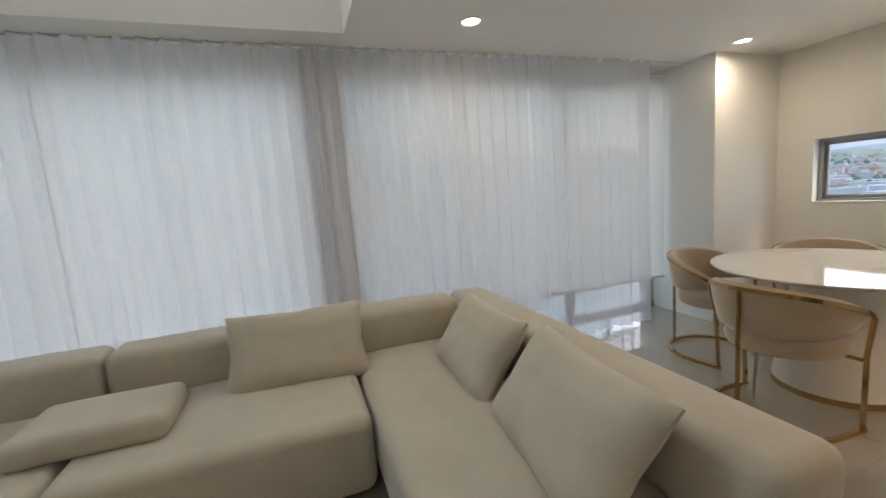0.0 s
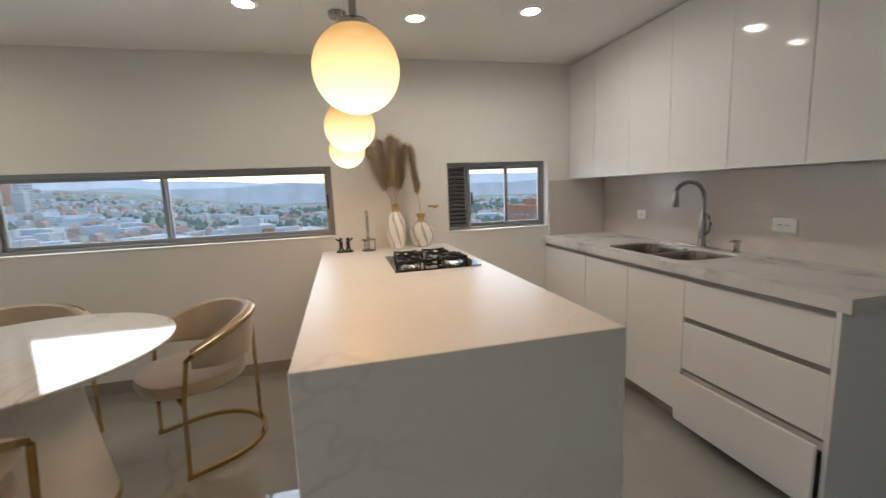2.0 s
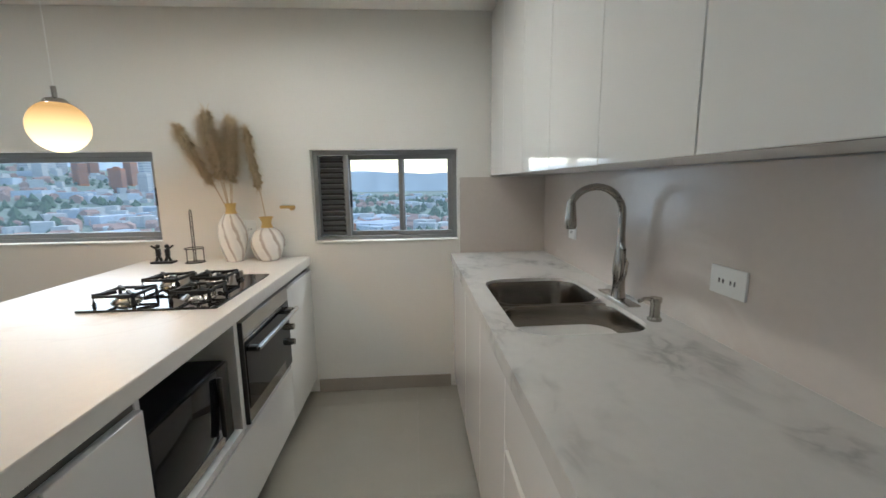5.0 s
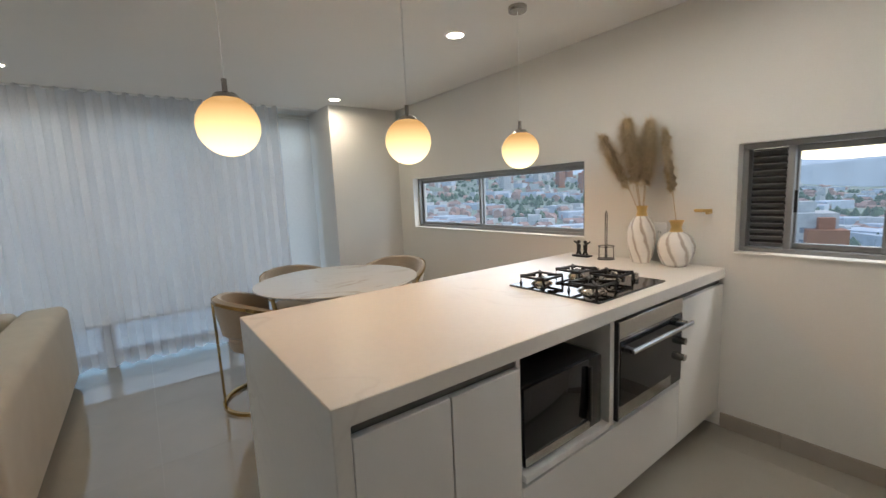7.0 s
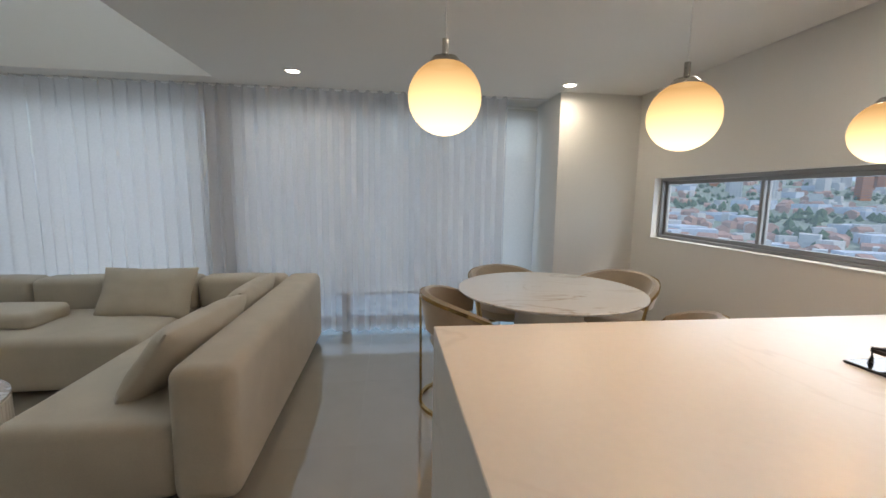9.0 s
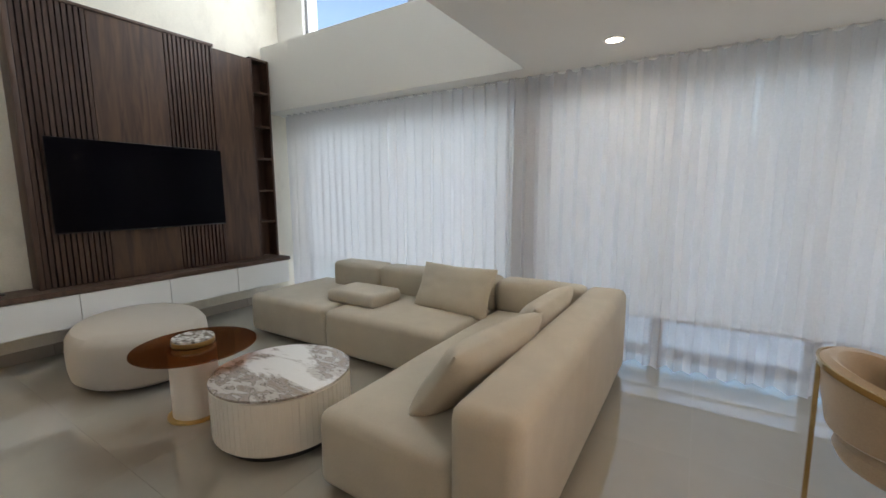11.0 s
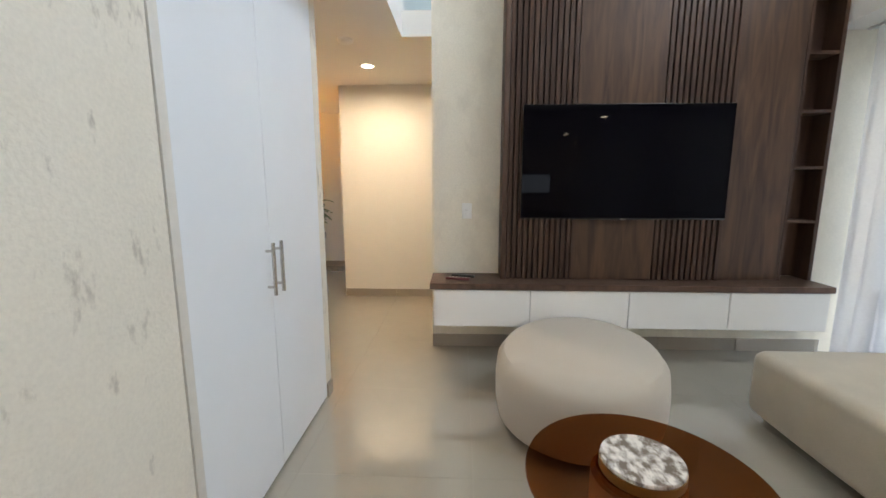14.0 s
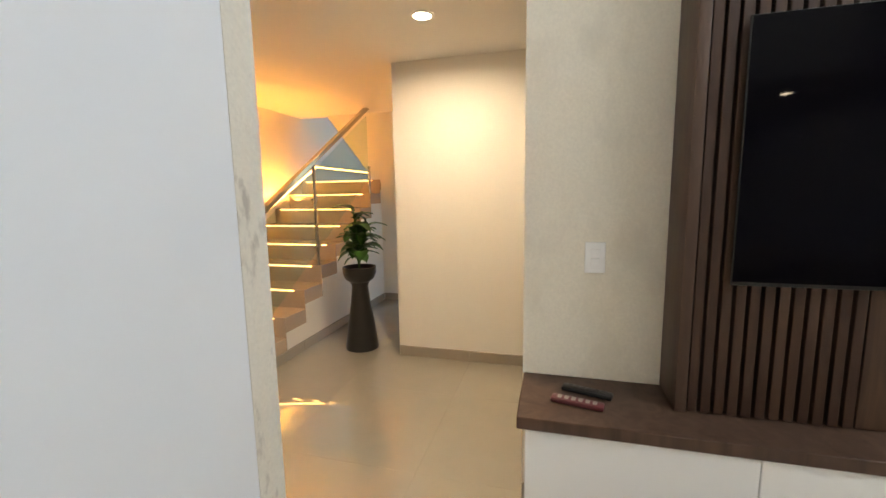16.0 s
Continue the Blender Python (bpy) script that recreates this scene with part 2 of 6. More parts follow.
def swirled(name, base, stripe):
    """A glaze with brown-grey stripes that climb round the vase in a spiral."""
    m = mat(name, base, 0.08, coat=0.6, vary=0.03)
    nt = m.node_tree
    b = nt.nodes["Principled BSDF"]
    co, sep, nz = nt.nodes.new("ShaderNodeTexCoord"), nt.nodes.new("ShaderNodeSeparateXYZ"), nt.nodes.new("ShaderNodeTexNoise")
    nt.links.new(co.outputs["Object"], sep.inputs[0])
    nt.links.new(co.outputs["Object"], nz.inputs["Vector"])
    nz.inputs["Scale"].default_value, nz.inputs["Detail"].default_value = 14, 5
    turn = math_node(nt, "ARCTAN2", sep.outputs[1], sep.outputs[0])
    phase = math_node(nt, "ADD", math_node(nt, "MULTIPLY", turn, 7.0), math_node(nt, "MULTIPLY_ADD", sep.outputs[2], 26.0, math_node(nt, "MULTIPLY", nz.outputs[0], 3.4)))
    r = nt.nodes.new("ShaderNodeMapRange")
    r.inputs[1].default_value, r.inputs[2].default_value, r.inputs[4].default_value = 0.45, 1.0, 0.8
    nt.links.new(math_node(nt, "MULTIPLY", math_node(nt, "SINE", phase), math_node(nt, "ADD", nz.outputs[0], 0.5)), r.inputs[0])
    nt.links.new(blend_colour(nt, r.outputs[0], b.inputs["Base Color"].links[0].from_socket, stripe), b.inputs["Base Color"])
    return m


def breccia(name, base, cloud, vein):
    """White stone with drifts of brown-grey cloud broken up by fine dark veins."""
    m = mat(name, base, 0.08, vary=0.03)
    nt = m.node_tree
    b = nt.nodes["Principled BSDF"]
    co, mp = nt.nodes.new("ShaderNodeTexCoord"), nt.nodes.new("ShaderNodeMapping")
    mp.inputs["Rotation"].default_value, mp.inputs["Scale"].default_value, mp.inputs["Location"].default_value = (0, 0, 0.9), (1, 2.1, 1), (0.35, 0.1, 0)
    nt.links.new(co.outputs["Object"], mp.inputs[0])
    drift, fine = nt.nodes.new("ShaderNodeTexNoise"), nt.nodes.new("ShaderNodeTexNoise")
    for n, scale, bend in ((drift, 1.7, 0.6), (fine, 6.5, 1.6)):
        n.inputs["Scale"].default_value, n.inputs["Detail"].default_value, n.inputs["Distortion"].default_value = scale, 9, bend
        n.inputs["Roughness"].default_value = 0.6
        nt.links.new(mp.outputs[0], n.inputs["Vector"])
    area_share, patch, line = nt.nodes.new("ShaderNodeMapRange"), nt.nodes.new("ShaderNodeMapRange"), nt.nodes.new("ShaderNodeMapRange")
    area_share.inputs[1].default_value, area_share.inputs[2].default_value = 0.50, 0.545
    nt.links.new(drift.outputs[0], area_share.inputs[0])
    patch.inputs[1].default_value, patch.inputs[2].default_value, patch.inputs[3].default_value, patch.inputs[4].default_value = 0.40, 0.62, 0.45, 0.95
    nt.links.new(fine.outputs[0], patch.inputs[0])
    line.inputs[1].default_value, line.inputs[2].default_value, line.inputs[3].default_value, line.inputs[4].default_value = 0.0, 0.028, 0.9, 0.0
    nt.links.new(math_node(nt, "ABSOLUTE", math_node(nt, "SUBTRACT", fine.outputs[0], 0.5)), line.inputs[0])
    first = blend_colour(nt, math_node(nt, "MULTIPLY", area_share.outputs[0], patch.outputs[0]), b.inputs["Base Color"].links[0].from_socket, cloud)
    nt.links.new(blend_colour(nt, math_node(nt, "MULTIPLY", area_share.outputs[0], line.outputs[0]), first, vein), b.inputs["Base Color"])
    return m


WALL = mat("wall_paint", (0.78, 0.762, 0.72), 0.75, bump=0.06, scale=120, vary=0.02)
CEILING = mat("ceiling_paint", (0.80, 0.785, 0.75), 0.8, bump=0.04, scale=120, vary=0.02)
CREAM = blotched("cream_plaster", (0.77, 0.72, 0.61), (0.66, 0.61, 0.51), 0.7, 5.0, 0.50, 0.75, (1, 1, 0.6), 0.25)
STUCCO = blotched("stucco", (0.70, 0.66, 0.57), (0.46, 0.42, 0.36), 0.7, 9.0, 0.585, 0.67, (1.3, 1.3, 0.55), 0.5)
TILE = mat("porcelain_tile", (0.345, 0.322, 0.275), 0.015, vary=0.04, scale=6, big=0.8, spec=1.0, coat=0.5)
TILE.node_tree.nodes["Principled BSDF"].inputs["IOR"].default_value = 1.7
SKIRT = mat("skirting_tile", (0.36, 0.32, 0.27), 0.2, vary=0.05, scale=8)
GROUT = mat("grout", (0.33, 0.305, 0.265), 0.6, bump=0.3, scale=200)
FABRIC = mat("sofa_fabric", (0.51, 0.455, 0.36), 0.92, bump=0.35, scale=260, vary=0.11, big=6, sheen=0.3, spec=0.2)
VELVET = mat("velvet", (0.41, 0.325, 0.225), 0.75, bump=0.15, scale=180, vary=0.14, big=9, sheen=0.8, spec=0.2)
POUF = mat("pouf_boucle", (0.47, 0.42, 0.35), 0.95, bump=0.5, scale=300, vary=0.05, sheen=0.3, spec=0.15)
GOLD = mat("polished_brass", (0.52, 0.36, 0.155), 0.12, 1.0, vary=0.05, scale=15)
GOLD_DULL = mat("brushed_brass", (0.60, 0.42, 0.17), 0.32, 1.0, bump=0.08, scale=80)
LACQUER = mat("white_lacquer", (0.80, 0.79, 0.765), 0.06, vary=0.015, scale=4, spec=0.5)
CARCASS = mat("white_melamine", (0.76, 0.75, 0.73), 0.4, vary=0.03)
DOORWHITE = mat("closet_paint", (0.74, 0.77, 0.80), 0.28, vary=0.02, scale=5)
QUARTZ = veined("quartz_top", (0.76, 0.73, 0.68), (0.60, 0.56, 0.51), 0.33, 1.6, 0.02, (1, 1, 1), 0.12)
SPLASH = veined("backsplash_stone", (0.60, 0.54, 0.49), (0.72, 0.67, 0.62), 0.22, 1.5, 0.04, (1, 1, 1), 0.25)
COUNTER = veined("counter_stone", (0.68, 0.665, 0.635), (0.43, 0.42, 0.405), 0.25, 4.4, 0.06, (1, 1.4, 1), 0.5)
TABLETOP = veined("table_marble", (0.80, 0.77, 0.71), (0.50, 0.40, 0.28), 0.06, 1.6, 0.03, (1, 2.2, 1), 0.08)
BOLDMARBLE = breccia("bold_marble", (0.82, 0.80, 0.77), (0.31, 0.25, 0.20), (0.10, 0.075, 0.06))
CAPMARBLE = blotched("cap_marble", (0.78, 0.75, 0.70), (0.20, 0.165, 0.135), 0.1, 16.0, 0.42, 0.56, (1, 1.6, 1), 0.0)
VASE = swirled("vase_glaze", (0.80, 0.77, 0.73), (0.36, 0.30, 0.25))
IVORY = mat("ivory_lacquer", (0.80, 0.76, 0.68), 0.4, vary=0.02)
WALNUT = wood("walnut_board", (0.036, 0.018, 0.011), (0.104, 0.056, 0.033))
SLATWOOD = wood("walnut_slat", (0.036, 0.017, 0.011), (0.070, 0.036, 0.022))
GROOVE = mat("dark_groove_board", (0.014, 0.008, 0.006), 0.8)
TOPWOOD = wood("walnut_top", (0.060, 0.034, 0.024), (0.11, 0.065, 0.045))
SCREEN = mat("screen_glass", (0.002, 0.0017, 0.003), 0.03, vary=0.0, spec=0.06)
BLACK = mat("black_plastic", (0.012, 0.012, 0.013), 0.35, vary=0.1)
IRON = mat("cast_iron", (0.012, 0.012, 0.012), 0.55, bump=0.3, scale=120)
BLACKGLASS = mat("black_glass", (0.01, 0.01, 0.012), 0.03, vary=0.0)
DARKSTEEL = mat("dark_steel", (0.055, 0.052, 0.055), 0.3, 0.8, vary=0.06)
STEEL = mat("brushed_steel", (0.55, 0.53, 0.50), 0.26, 1.0, bump=0.05, scale=60, stretch=(1, 12, 1))
# STEEL darkened for the sink, the deep bowls' dim reflections put into its colour
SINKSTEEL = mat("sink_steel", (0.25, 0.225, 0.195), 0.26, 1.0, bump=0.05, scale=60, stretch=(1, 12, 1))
CHROME = mat("satin_nickel", (0.43, 0.405, 0.37), 0.2, 1.0)
ALUM = mat("grey_aluminium", (0.30, 0.30, 0.30), 0.45, 0.6, vary=0.03)
# darker copy of ALUM, the shade in the island's finger grooves put into its colour
SHADEDALUM = mat("shaded_aluminium", (0.15, 0.145, 0.14), 0.4, 0.6, vary=0.03)
PLASTIC = mat("white_plastic", (0.82, 0.82, 0.80), 0.3, vary=0.02)
PLUM = mat("dark_red_plastic", (0.11, 0.02, 0.025), 0.4)
GREEN = mat("leaf_green", (0.045, 0.13, 0.025), 0.4, vary=0.3, scale=14)
STALK = mat("dry_stalk", (0.45, 0.33, 0.17), 0.8)
PLUME = mat("pampas", (0.66, 0.53, 0.35), 0.95, vary=0.25, scale=60)
SHEER = cloth("sheer_curtain", (0.86, 0.845, 0.86), 0.39, 0.55)
SCREENBLIND = cloth("roller_blind", (0.70, 0.69, 0.66), 0.07, 0.58)
PANE = glassy("window_glass")
RAILGLASS = glassy("rail_glass", (0.85, 0.93, 0.92))
BRONZE = glassy("bronze_glass", (0.60, 0.37, 0.22), 0.01)
LAMP = emit("lamp_disc", (1.0, 0.88, 0.70), 12)
GLOBE = opal("opal_globe", (1.0, 0.78, 0.42), (1.0, 0.55, 0.20), -0.09, 0.07, 1.5, 0.47)
STRIP = emit("led_strip", (1.0, 0.52, 0.15), 4)
BALCONYTILE = mat("balcony_tile", (0.74, 0.74, 0.73), 0.4, vary=0.08, scale=4)
CONCRETE = mat("balcony_concrete", (0.42, 0.41, 0.39), 0.85, bump=0.3, scale=40, vary=0.12)

# ---- mesh helpers ----


def box(bm, x0, x1, y0, y1, z0, z1, bev=0.0, seg=2):
    """A box, with its edges rounded when bev is given."""
    r = bmesh.ops.create_cube(bm, size=1.0)
    bmesh.ops.scale(bm, vec=(x1 - x0, y1 - y0, z1 - z0), verts=r["verts"])
    bmesh.ops.translate(bm, vec=((x0 + x1) / 2, (y0 + y1) / 2, (z0 + z1) / 2), verts=r["verts"])
    if bev:
        es = list({e for v in r["verts"] for e in v.link_edges})
        bmesh.ops.bevel(bm, geom=es, offset=bev, segments=seg, profile=0.5, affect="EDGES")
    return bm


def rod(bm, a, b, r, seg=12, r2=None):
    """A round bar from a to b, thick r at a and r2 at b."""
    a, b = Vector(a), Vector(b)
    d = b - a
    m = Matrix.Translation((a + b) / 2) @ d.to_track_quat("Z", "Y").to_matrix().to_4x4()
    bmesh.ops.create_cone(bm, cap_ends=True, segments=seg, radius1=r, radius2=r if r2 is None else r2, depth=d.length, matrix=m)
    return bm


def lathe(bm, profile, cx=0, cy=0, seg=40, ex=1.0, ey=1.0):
    """A turned shape from (radius, z) pairs; ex and ey stretch it to an oval."""
    rings = []
    for r, z in profile:
        if r < 1e-5:
            rings.append([bm.verts.new((cx, cy, z))])
        else:
            rings.append([bm.verts.new((cx + ex * r * math.cos(2 * math.pi * k / seg), cy + ey * r * math.sin(2 * math.pi * k / seg), z)) for k in range(seg)])
    for a, b in zip(rings, rings[1:]):
        for k in range(seg):
            j = (k + 1) % seg
            if len(a) == 1 and len(b) > 1:
                bm.faces.new((a[0], b[j], b[k]))
            elif len(b) == 1 and len(a) > 1:
                bm.faces.new((a[k], a[j], b[0]))
            elif len(a) > 1:
                bm.faces.new((a[k], a[j], b[j], b[k]))
    return bm


def tube(bm, pts, r, seg=8, closed=False, flat=None):
    """A bar bent along pts; flat = (width, height) for a flat strip section."""
    pts = [Vector(p) for p in pts]
    rings, n = [], len(pts)
    for i, p in enumerate(pts):
        d = (pts[(i + 1) % n] - pts[i - 1]) if closed or 0 < i < n - 1 else (pts[1] - pts[0] if i == 0 else pts[-1] - pts[-2])
        d.normalize()
        up = Vector((0, 0, 1)) if abs(d.z) < 0.9 else Vector((1, 0, 0))
        s = d.cross(up).normalized()
        u = s.cross(d).normalized()
        if flat:
            w, h = flat[0] / 2, flat[1] / 2
            rings.append([bm.verts.new(p + s * a * w + u * b * h) for a, b in ((-1, -1), (1, -1), (1, 1), (-1, 1))])
        else:
            rings.append([bm.verts.new(p + (s * math.cos(2 * math.pi * k / seg) + u * math.sin(2 * math.pi * k / seg)) * r) for k in range(seg)])
    m = len(rings[0])
    for i in range(n if closed else n - 1):
        a, b = rings[i], rings[(i + 1) % n]
        for k in range(m):
            bm.faces.new((a[k], a[(k + 1) % m], b[(k + 1) % m], b[k]))
    if not closed:
        bm.faces.new(rings[0][::-1])
        bm.faces.new(rings[-1])
    return bm


def prism(bm, pts, axis, a, b):
    """A flat outline of pts pushed out along an axis from a to b."""
    def at(p, v):
        return {"x": (v, p[0], p[1]), "y": (p[0], v, p[1]), "z": (p[0], p[1], v)}[axis]
    lo, hi = [bm.verts.new(at(p, a)) for p in pts], [bm.verts.new(at(p, b)) for p in pts]
    bm.faces.new(lo)
    bm.faces.new(hi[::-1])
    for k in range(len(pts)):
        j = (k + 1) % len(pts)
        bm.faces.new((lo[k], hi[k], hi[j], lo[j]))
    bmesh.ops.recalc_face_normals(bm, faces=bm.faces)
    return bm


def origin(ob):
    p = Vector()
    while ob:
        p += ob.location
        ob = ob.parent
    return p


def finish(name, bm, material, smooth=True):
    bmesh.ops.recalc_face_normals(bm, faces=bm.faces)
    me = bpy.data.meshes.new(name)
    bm.to_mesh(me)
    bm.free()
    me.materials.append(material)
    if smooth:
        me.shade_smooth()
        me.set_sharp_from_angle(angle=radians(38))
    return me


def part(name, bm, material, parent, label=""):
    """One mesh under a thing or a part. The bmesh is given in world places."""
    bmesh.ops.translate(bm, vec=-origin(parent), verts=bm.verts)
    ob = new(name, finish(name, bm, material))
    ob.parent = parent
    return tagged(ob, label)


def thing(name, at, label, category, group=""):
    ob = new(name)
    ob.location = at
    ob.empty_display_size = 0.1
    return tagged(ob, label, category, group)


def single(name, bm, material, label, category, group="", kind=""):
    """A thing that is one mesh."""
    return tagged(new(name, finish(name, bm, material)), label, category, group, kind)


def setting(name, bm, material, label=""):
    return tagged(new(name, finish(name, bm, material)), label or name.replace("_", " "), name.split("_")[0], "", "structure")


B = bmesh.new


def bx(*a, **k):
    return box(B(), *a, **k)


def cushion(bm, w, d, h, m, puff=0.5, n=26):
    """A stuffed cushion w by d, h thick, with thin seams and sharp corners, laid by the matrix m."""
    top, bot = {}, {}
    for i in range(n + 1):
        for j in range(n + 1):
            u, v = 2 * i / n - 1, 2 * j / n - 1
            k = ((1 - u**4) * (1 - v**4)) ** puff
            x, y = u * w / 2 * (1 - 0.07 * (1 - abs(v)) * abs(u)), v * d / 2 * (1 - 0.07 * (1 - abs(u)) * abs(v))
            corner = max(0.0, abs(u) + abs(v) - 0.9)
            z = h / 2 * k + k * (0.007 * noise.noise((u * 3, v * 3, w)) + 0.010 * corner * noise.noise(((u - v) * 7, (u + v) * 2, w * 9)))
            top[i, j] = bm.verts.new(m @ Vector((x, y, z + 0.006)))
            bot[i, j] = bm.verts.new(m @ Vector((x, y, -z - 0.006)))
    for i in range(n):
        for j in range(n):
            bm.faces.new((top[i, j], top[i + 1, j], top[i + 1, j + 1], top[i, j + 1]))
            bm.faces.new((bot[i, j], bot[i, j + 1], bot[i + 1, j + 1], bot[i + 1, j]))
    for i in range(n):
        for a, b in (((i, 0), (i + 1, 0)), ((i + 1, n), (i, n)), ((0, i + 1), (0, i)), ((n, i), (n, i + 1))):
            bm.faces.new((top[a], bot[a], bot[b], top[b]))
    return bm


def soft_box(bm, x0, x1, y0, y1, z0, z1, bev=0.05, sag=0.012):
    """An upholstered block: rounded edges and a slightly uneven, domed top."""
    box(bm, x0, x1, y0, y1, z0, z1, bev, 4)
    long_edges = [e for e in bm.edges if e.calc_length() > 0.25]
    bmesh.ops.subdivide_edges(bm, edges=long_edges, cuts=7, use_grid_fill=True)
    cx, cy = (x0 + x1) / 2, (y0 + y1) / 2
    for v in bm.verts:
        u, w = (v.co.x - cx) / ((x1 - x0) / 2), (v.co.y - cy) / ((y1 - y0) / 2)
        f = max(0, (1 - u * u)) * max(0, (1 - w * w))
        if v.co.z > (z0 + z1) / 2:
            v.co.z += sag * f
        v.co += Vector((noise.noise(v.co * 4), noise.noise(v.co * 4 + Vector((7, 0, 0))), noise.noise(v.co * 4 + Vector((0, 9, 0))))) * 0.004
    return bm


# ---- large structure ----
EAST, TVX, BEAMY, NORTH, LOFTX, SOUTH = 4.385, -2.93, 2.96, 3.45, 0.48, -2.01
HALLX, FARX, TOP = -4.395, -6.12, 4.9

ground_floor = setting("floor", bx(-7.4, 4.6, -4.5, 3.75, -0.2, -0.004), GROUT, "glossy taupe porcelain tile floor with thin joints")

WIN = [("long", 0.39, 2.605, 1.033, 1.577), ("small", -1.435, -0.528, 1.006, 1.577)]
bm = B()
for y0, y1, z0, z1 in ((-2.2, 3.75, -0.2, 1.006), (-2.2, -1.435, 1.006, 2.6), (-0.528, 0.39, 1.006, 2.6), (2.605, 3.75, 1.006, 2.6), (-1.435, -0.528, 1.577, 2.6), (0.39, 2.605, 1.577, 2.6), (0.39, 2.605, 1.006, 1.033)):
    box(bm, EAST, EAST + 0.17, y0, y1, z0, z1)
setting("wall_east", bm, WALL, "warm white painted wall with two low windows")
setting("wall_column", bx(3.57, EAST, 2.895, 3.75, -0.1, 2.6), WALL, "white painted column beside the balcony door")
# south: back of the kitchen, laundry doorway between x 1.28 and 2.04
setting("wall_kitchen_back", bx(2.10, EAST, SOUTH - 0.12, SOUTH, -0.1, 2.6), WALL, "white wall behind the kitchen cabinets")
bm = box(B(), 1.24, 2.10, SOUTH - 0.12, SOUTH, 2.25, 2.6)
setting("wall_laundry_lintel", bm, WALL, "white wall over the laundry doorway")
setting("wall_south", bx(0.30, 1.24, SOUTH - 0.12, SOUTH, -0.1, 2.6), WALL, "white painted wall beside the laundry doorway")
setting("wall_passage", bx(0.18, 0.30, SOUTH - 0.12, -0.57, -0.1, 2.6), WALL, "white painted side wall")
# laundry
setting("wall_laundry_east", bx(2.62, 2.74, -4.45, SOUTH - 0.12, -0.1, 2.6), WALL, "pale laundry wall carrying the water heater")
setting("wall_laundry_west", bx(0.95, 1.07, -4.45, SOUTH - 0.12, -0.1, 2.6), WALL, "pale laundry wall")
bm = B()
for x0, x1, z0, z1 in ((1.07, 1.2, -0.1, 2.6), (2.50, 2.62, -0.1, 2.6), (1.2, 2.50, -0.1, 1.02), (1.2, 2.50, 2.33, 2.6)):
    box(bm, x0, x1, -4.45, -4.33, z0, z1)
setting("wall_laundry_window", bm, WALL, "pale laundry wall with a window")
# closet run and its stucco ends
setting("wall_closet", bx(-0.85, 0.30, -0.57, -0.43, -0.1, 2.6), STUCCO, "cream stucco wall with worn grey stains beside the closet")
setting("wall_closet_end", bx(-2.155, -2.060, -1.35, -0.43, -0.1, 2.6), STUCCO, "cream stucco wall end with worn grey stains")
setting("wall_hall_south", bx(-2.155, -2.060, -3.0, -1.35, -0.1, 2.6), WALL, "white hall wall")
setting("wall_tv", bx(TVX - 0.14, TVX, 0.165, 3.75, -0.1, TOP), CREAM, "tall cream wall carrying the television panel")
setting("wall_hall_box", bx(-5.6, HALLX, -0.965, 1.6, -0.1, 2.6), WALL, "white projecting hall wall")
# stairwell: the far wall ends in the slant of the upper flight
bm = prism(B(), [(-0.9, -0.1), (-1.84, -0.1), (-1.84, 1.50), (-2.02, 1.66), (-2.82, 2.72), (-0.9, 2.72)], "x", FARX - 0.12, FARX)
setting("wall_stair_far", bm, WALL, "white wall ending in the slant of the upper flight")
setting("wall_stair_side", bx(-8.2, -2.060, -3.12, -2.98, -0.1, TOP), WALL, "stair wall washed by warm strip light")
setting("wall_stair_end", bx(-8.3, -8.16, -3.0, -0.9, -0.1, TOP), WALL, "white stairwell end wall")
setting("wall_hall_north", bx(HALLX, TVX - 0.14, 1.5, 1.62, -0.1, 2.6), WALL, "white hall end wall")

# ceilings: lower slab right of the loft edge, lower slab over hall and closet, and the high ceiling
setting("ceiling", bx(LOFTX, EAST - 0.012, SOUTH, 3.75, CEIL, CEIL + 0.18), CEILING, "white plaster ceiling with recessed lamps")
setting("trim", bx(EAST - 0.012, EAST, SOUTH, 3.75, CEIL + 0.022, CEIL + 0.18), CEILING, "recessed shadow gap along the ceiling edge")
setting("ceiling_hall", bx(-6.2, LOFTX, -3.0, -0.054, CEIL, CEIL + 0.18), CEILING, "white hall ceiling under the upper floor")
setting("ceiling_hall_back", bx(-6.2, TVX - 0.14, -0.054, 1.6, CEIL, CEIL + 0.18), CEILING, "white hall ceiling")
setting("ceiling_hall_link", bx(TVX - 0.14, TVX, -0.054, 0.165, CEIL, CEIL + 0.18), CEILING, "white hall ceiling edge")
setting("ceiling_laundry", bx(0.95, 2.74, -4.45, SOUTH, CEIL, CEIL + 0.18), CEILING, "pale laundry ceiling")
setting("ceiling_high", bx(-8.3, LOFTX + 0.2, -3.1, 3.75, TOP, TOP + 0.15), CEILING, "high white ceiling over the living room")
setting("wall_loft_edge", bx(LOFTX, LOFTX + 0.14, -0.1, 3.75, CEIL + 0.18, TOP), WALL, "white upper wall over the slab edge")
setting("wall_loft_south", bx(-6.2, LOFTX + 0.14, -0.20, -0.054, CEIL + 0.18, TOP), WALL, "white upper wall over the hall")
setting("beam", bx(TVX, LOFTX, BEAMY, 3.75, 2.372, 3.14), WALL, "white beam over the curtains")
bm = B()
for x0, x1, z0, z1 in ((TVX, -2.45, 3.14, TOP), (0.20, LOFTX, 3.14, TOP), (-2.45, 0.20, 4.7, TOP)):
    box(bm, x0, x1, 3.22, 3.45, z0, z1)
setting("wall_north_upper", bm, WALL, "white wall round the upper window")
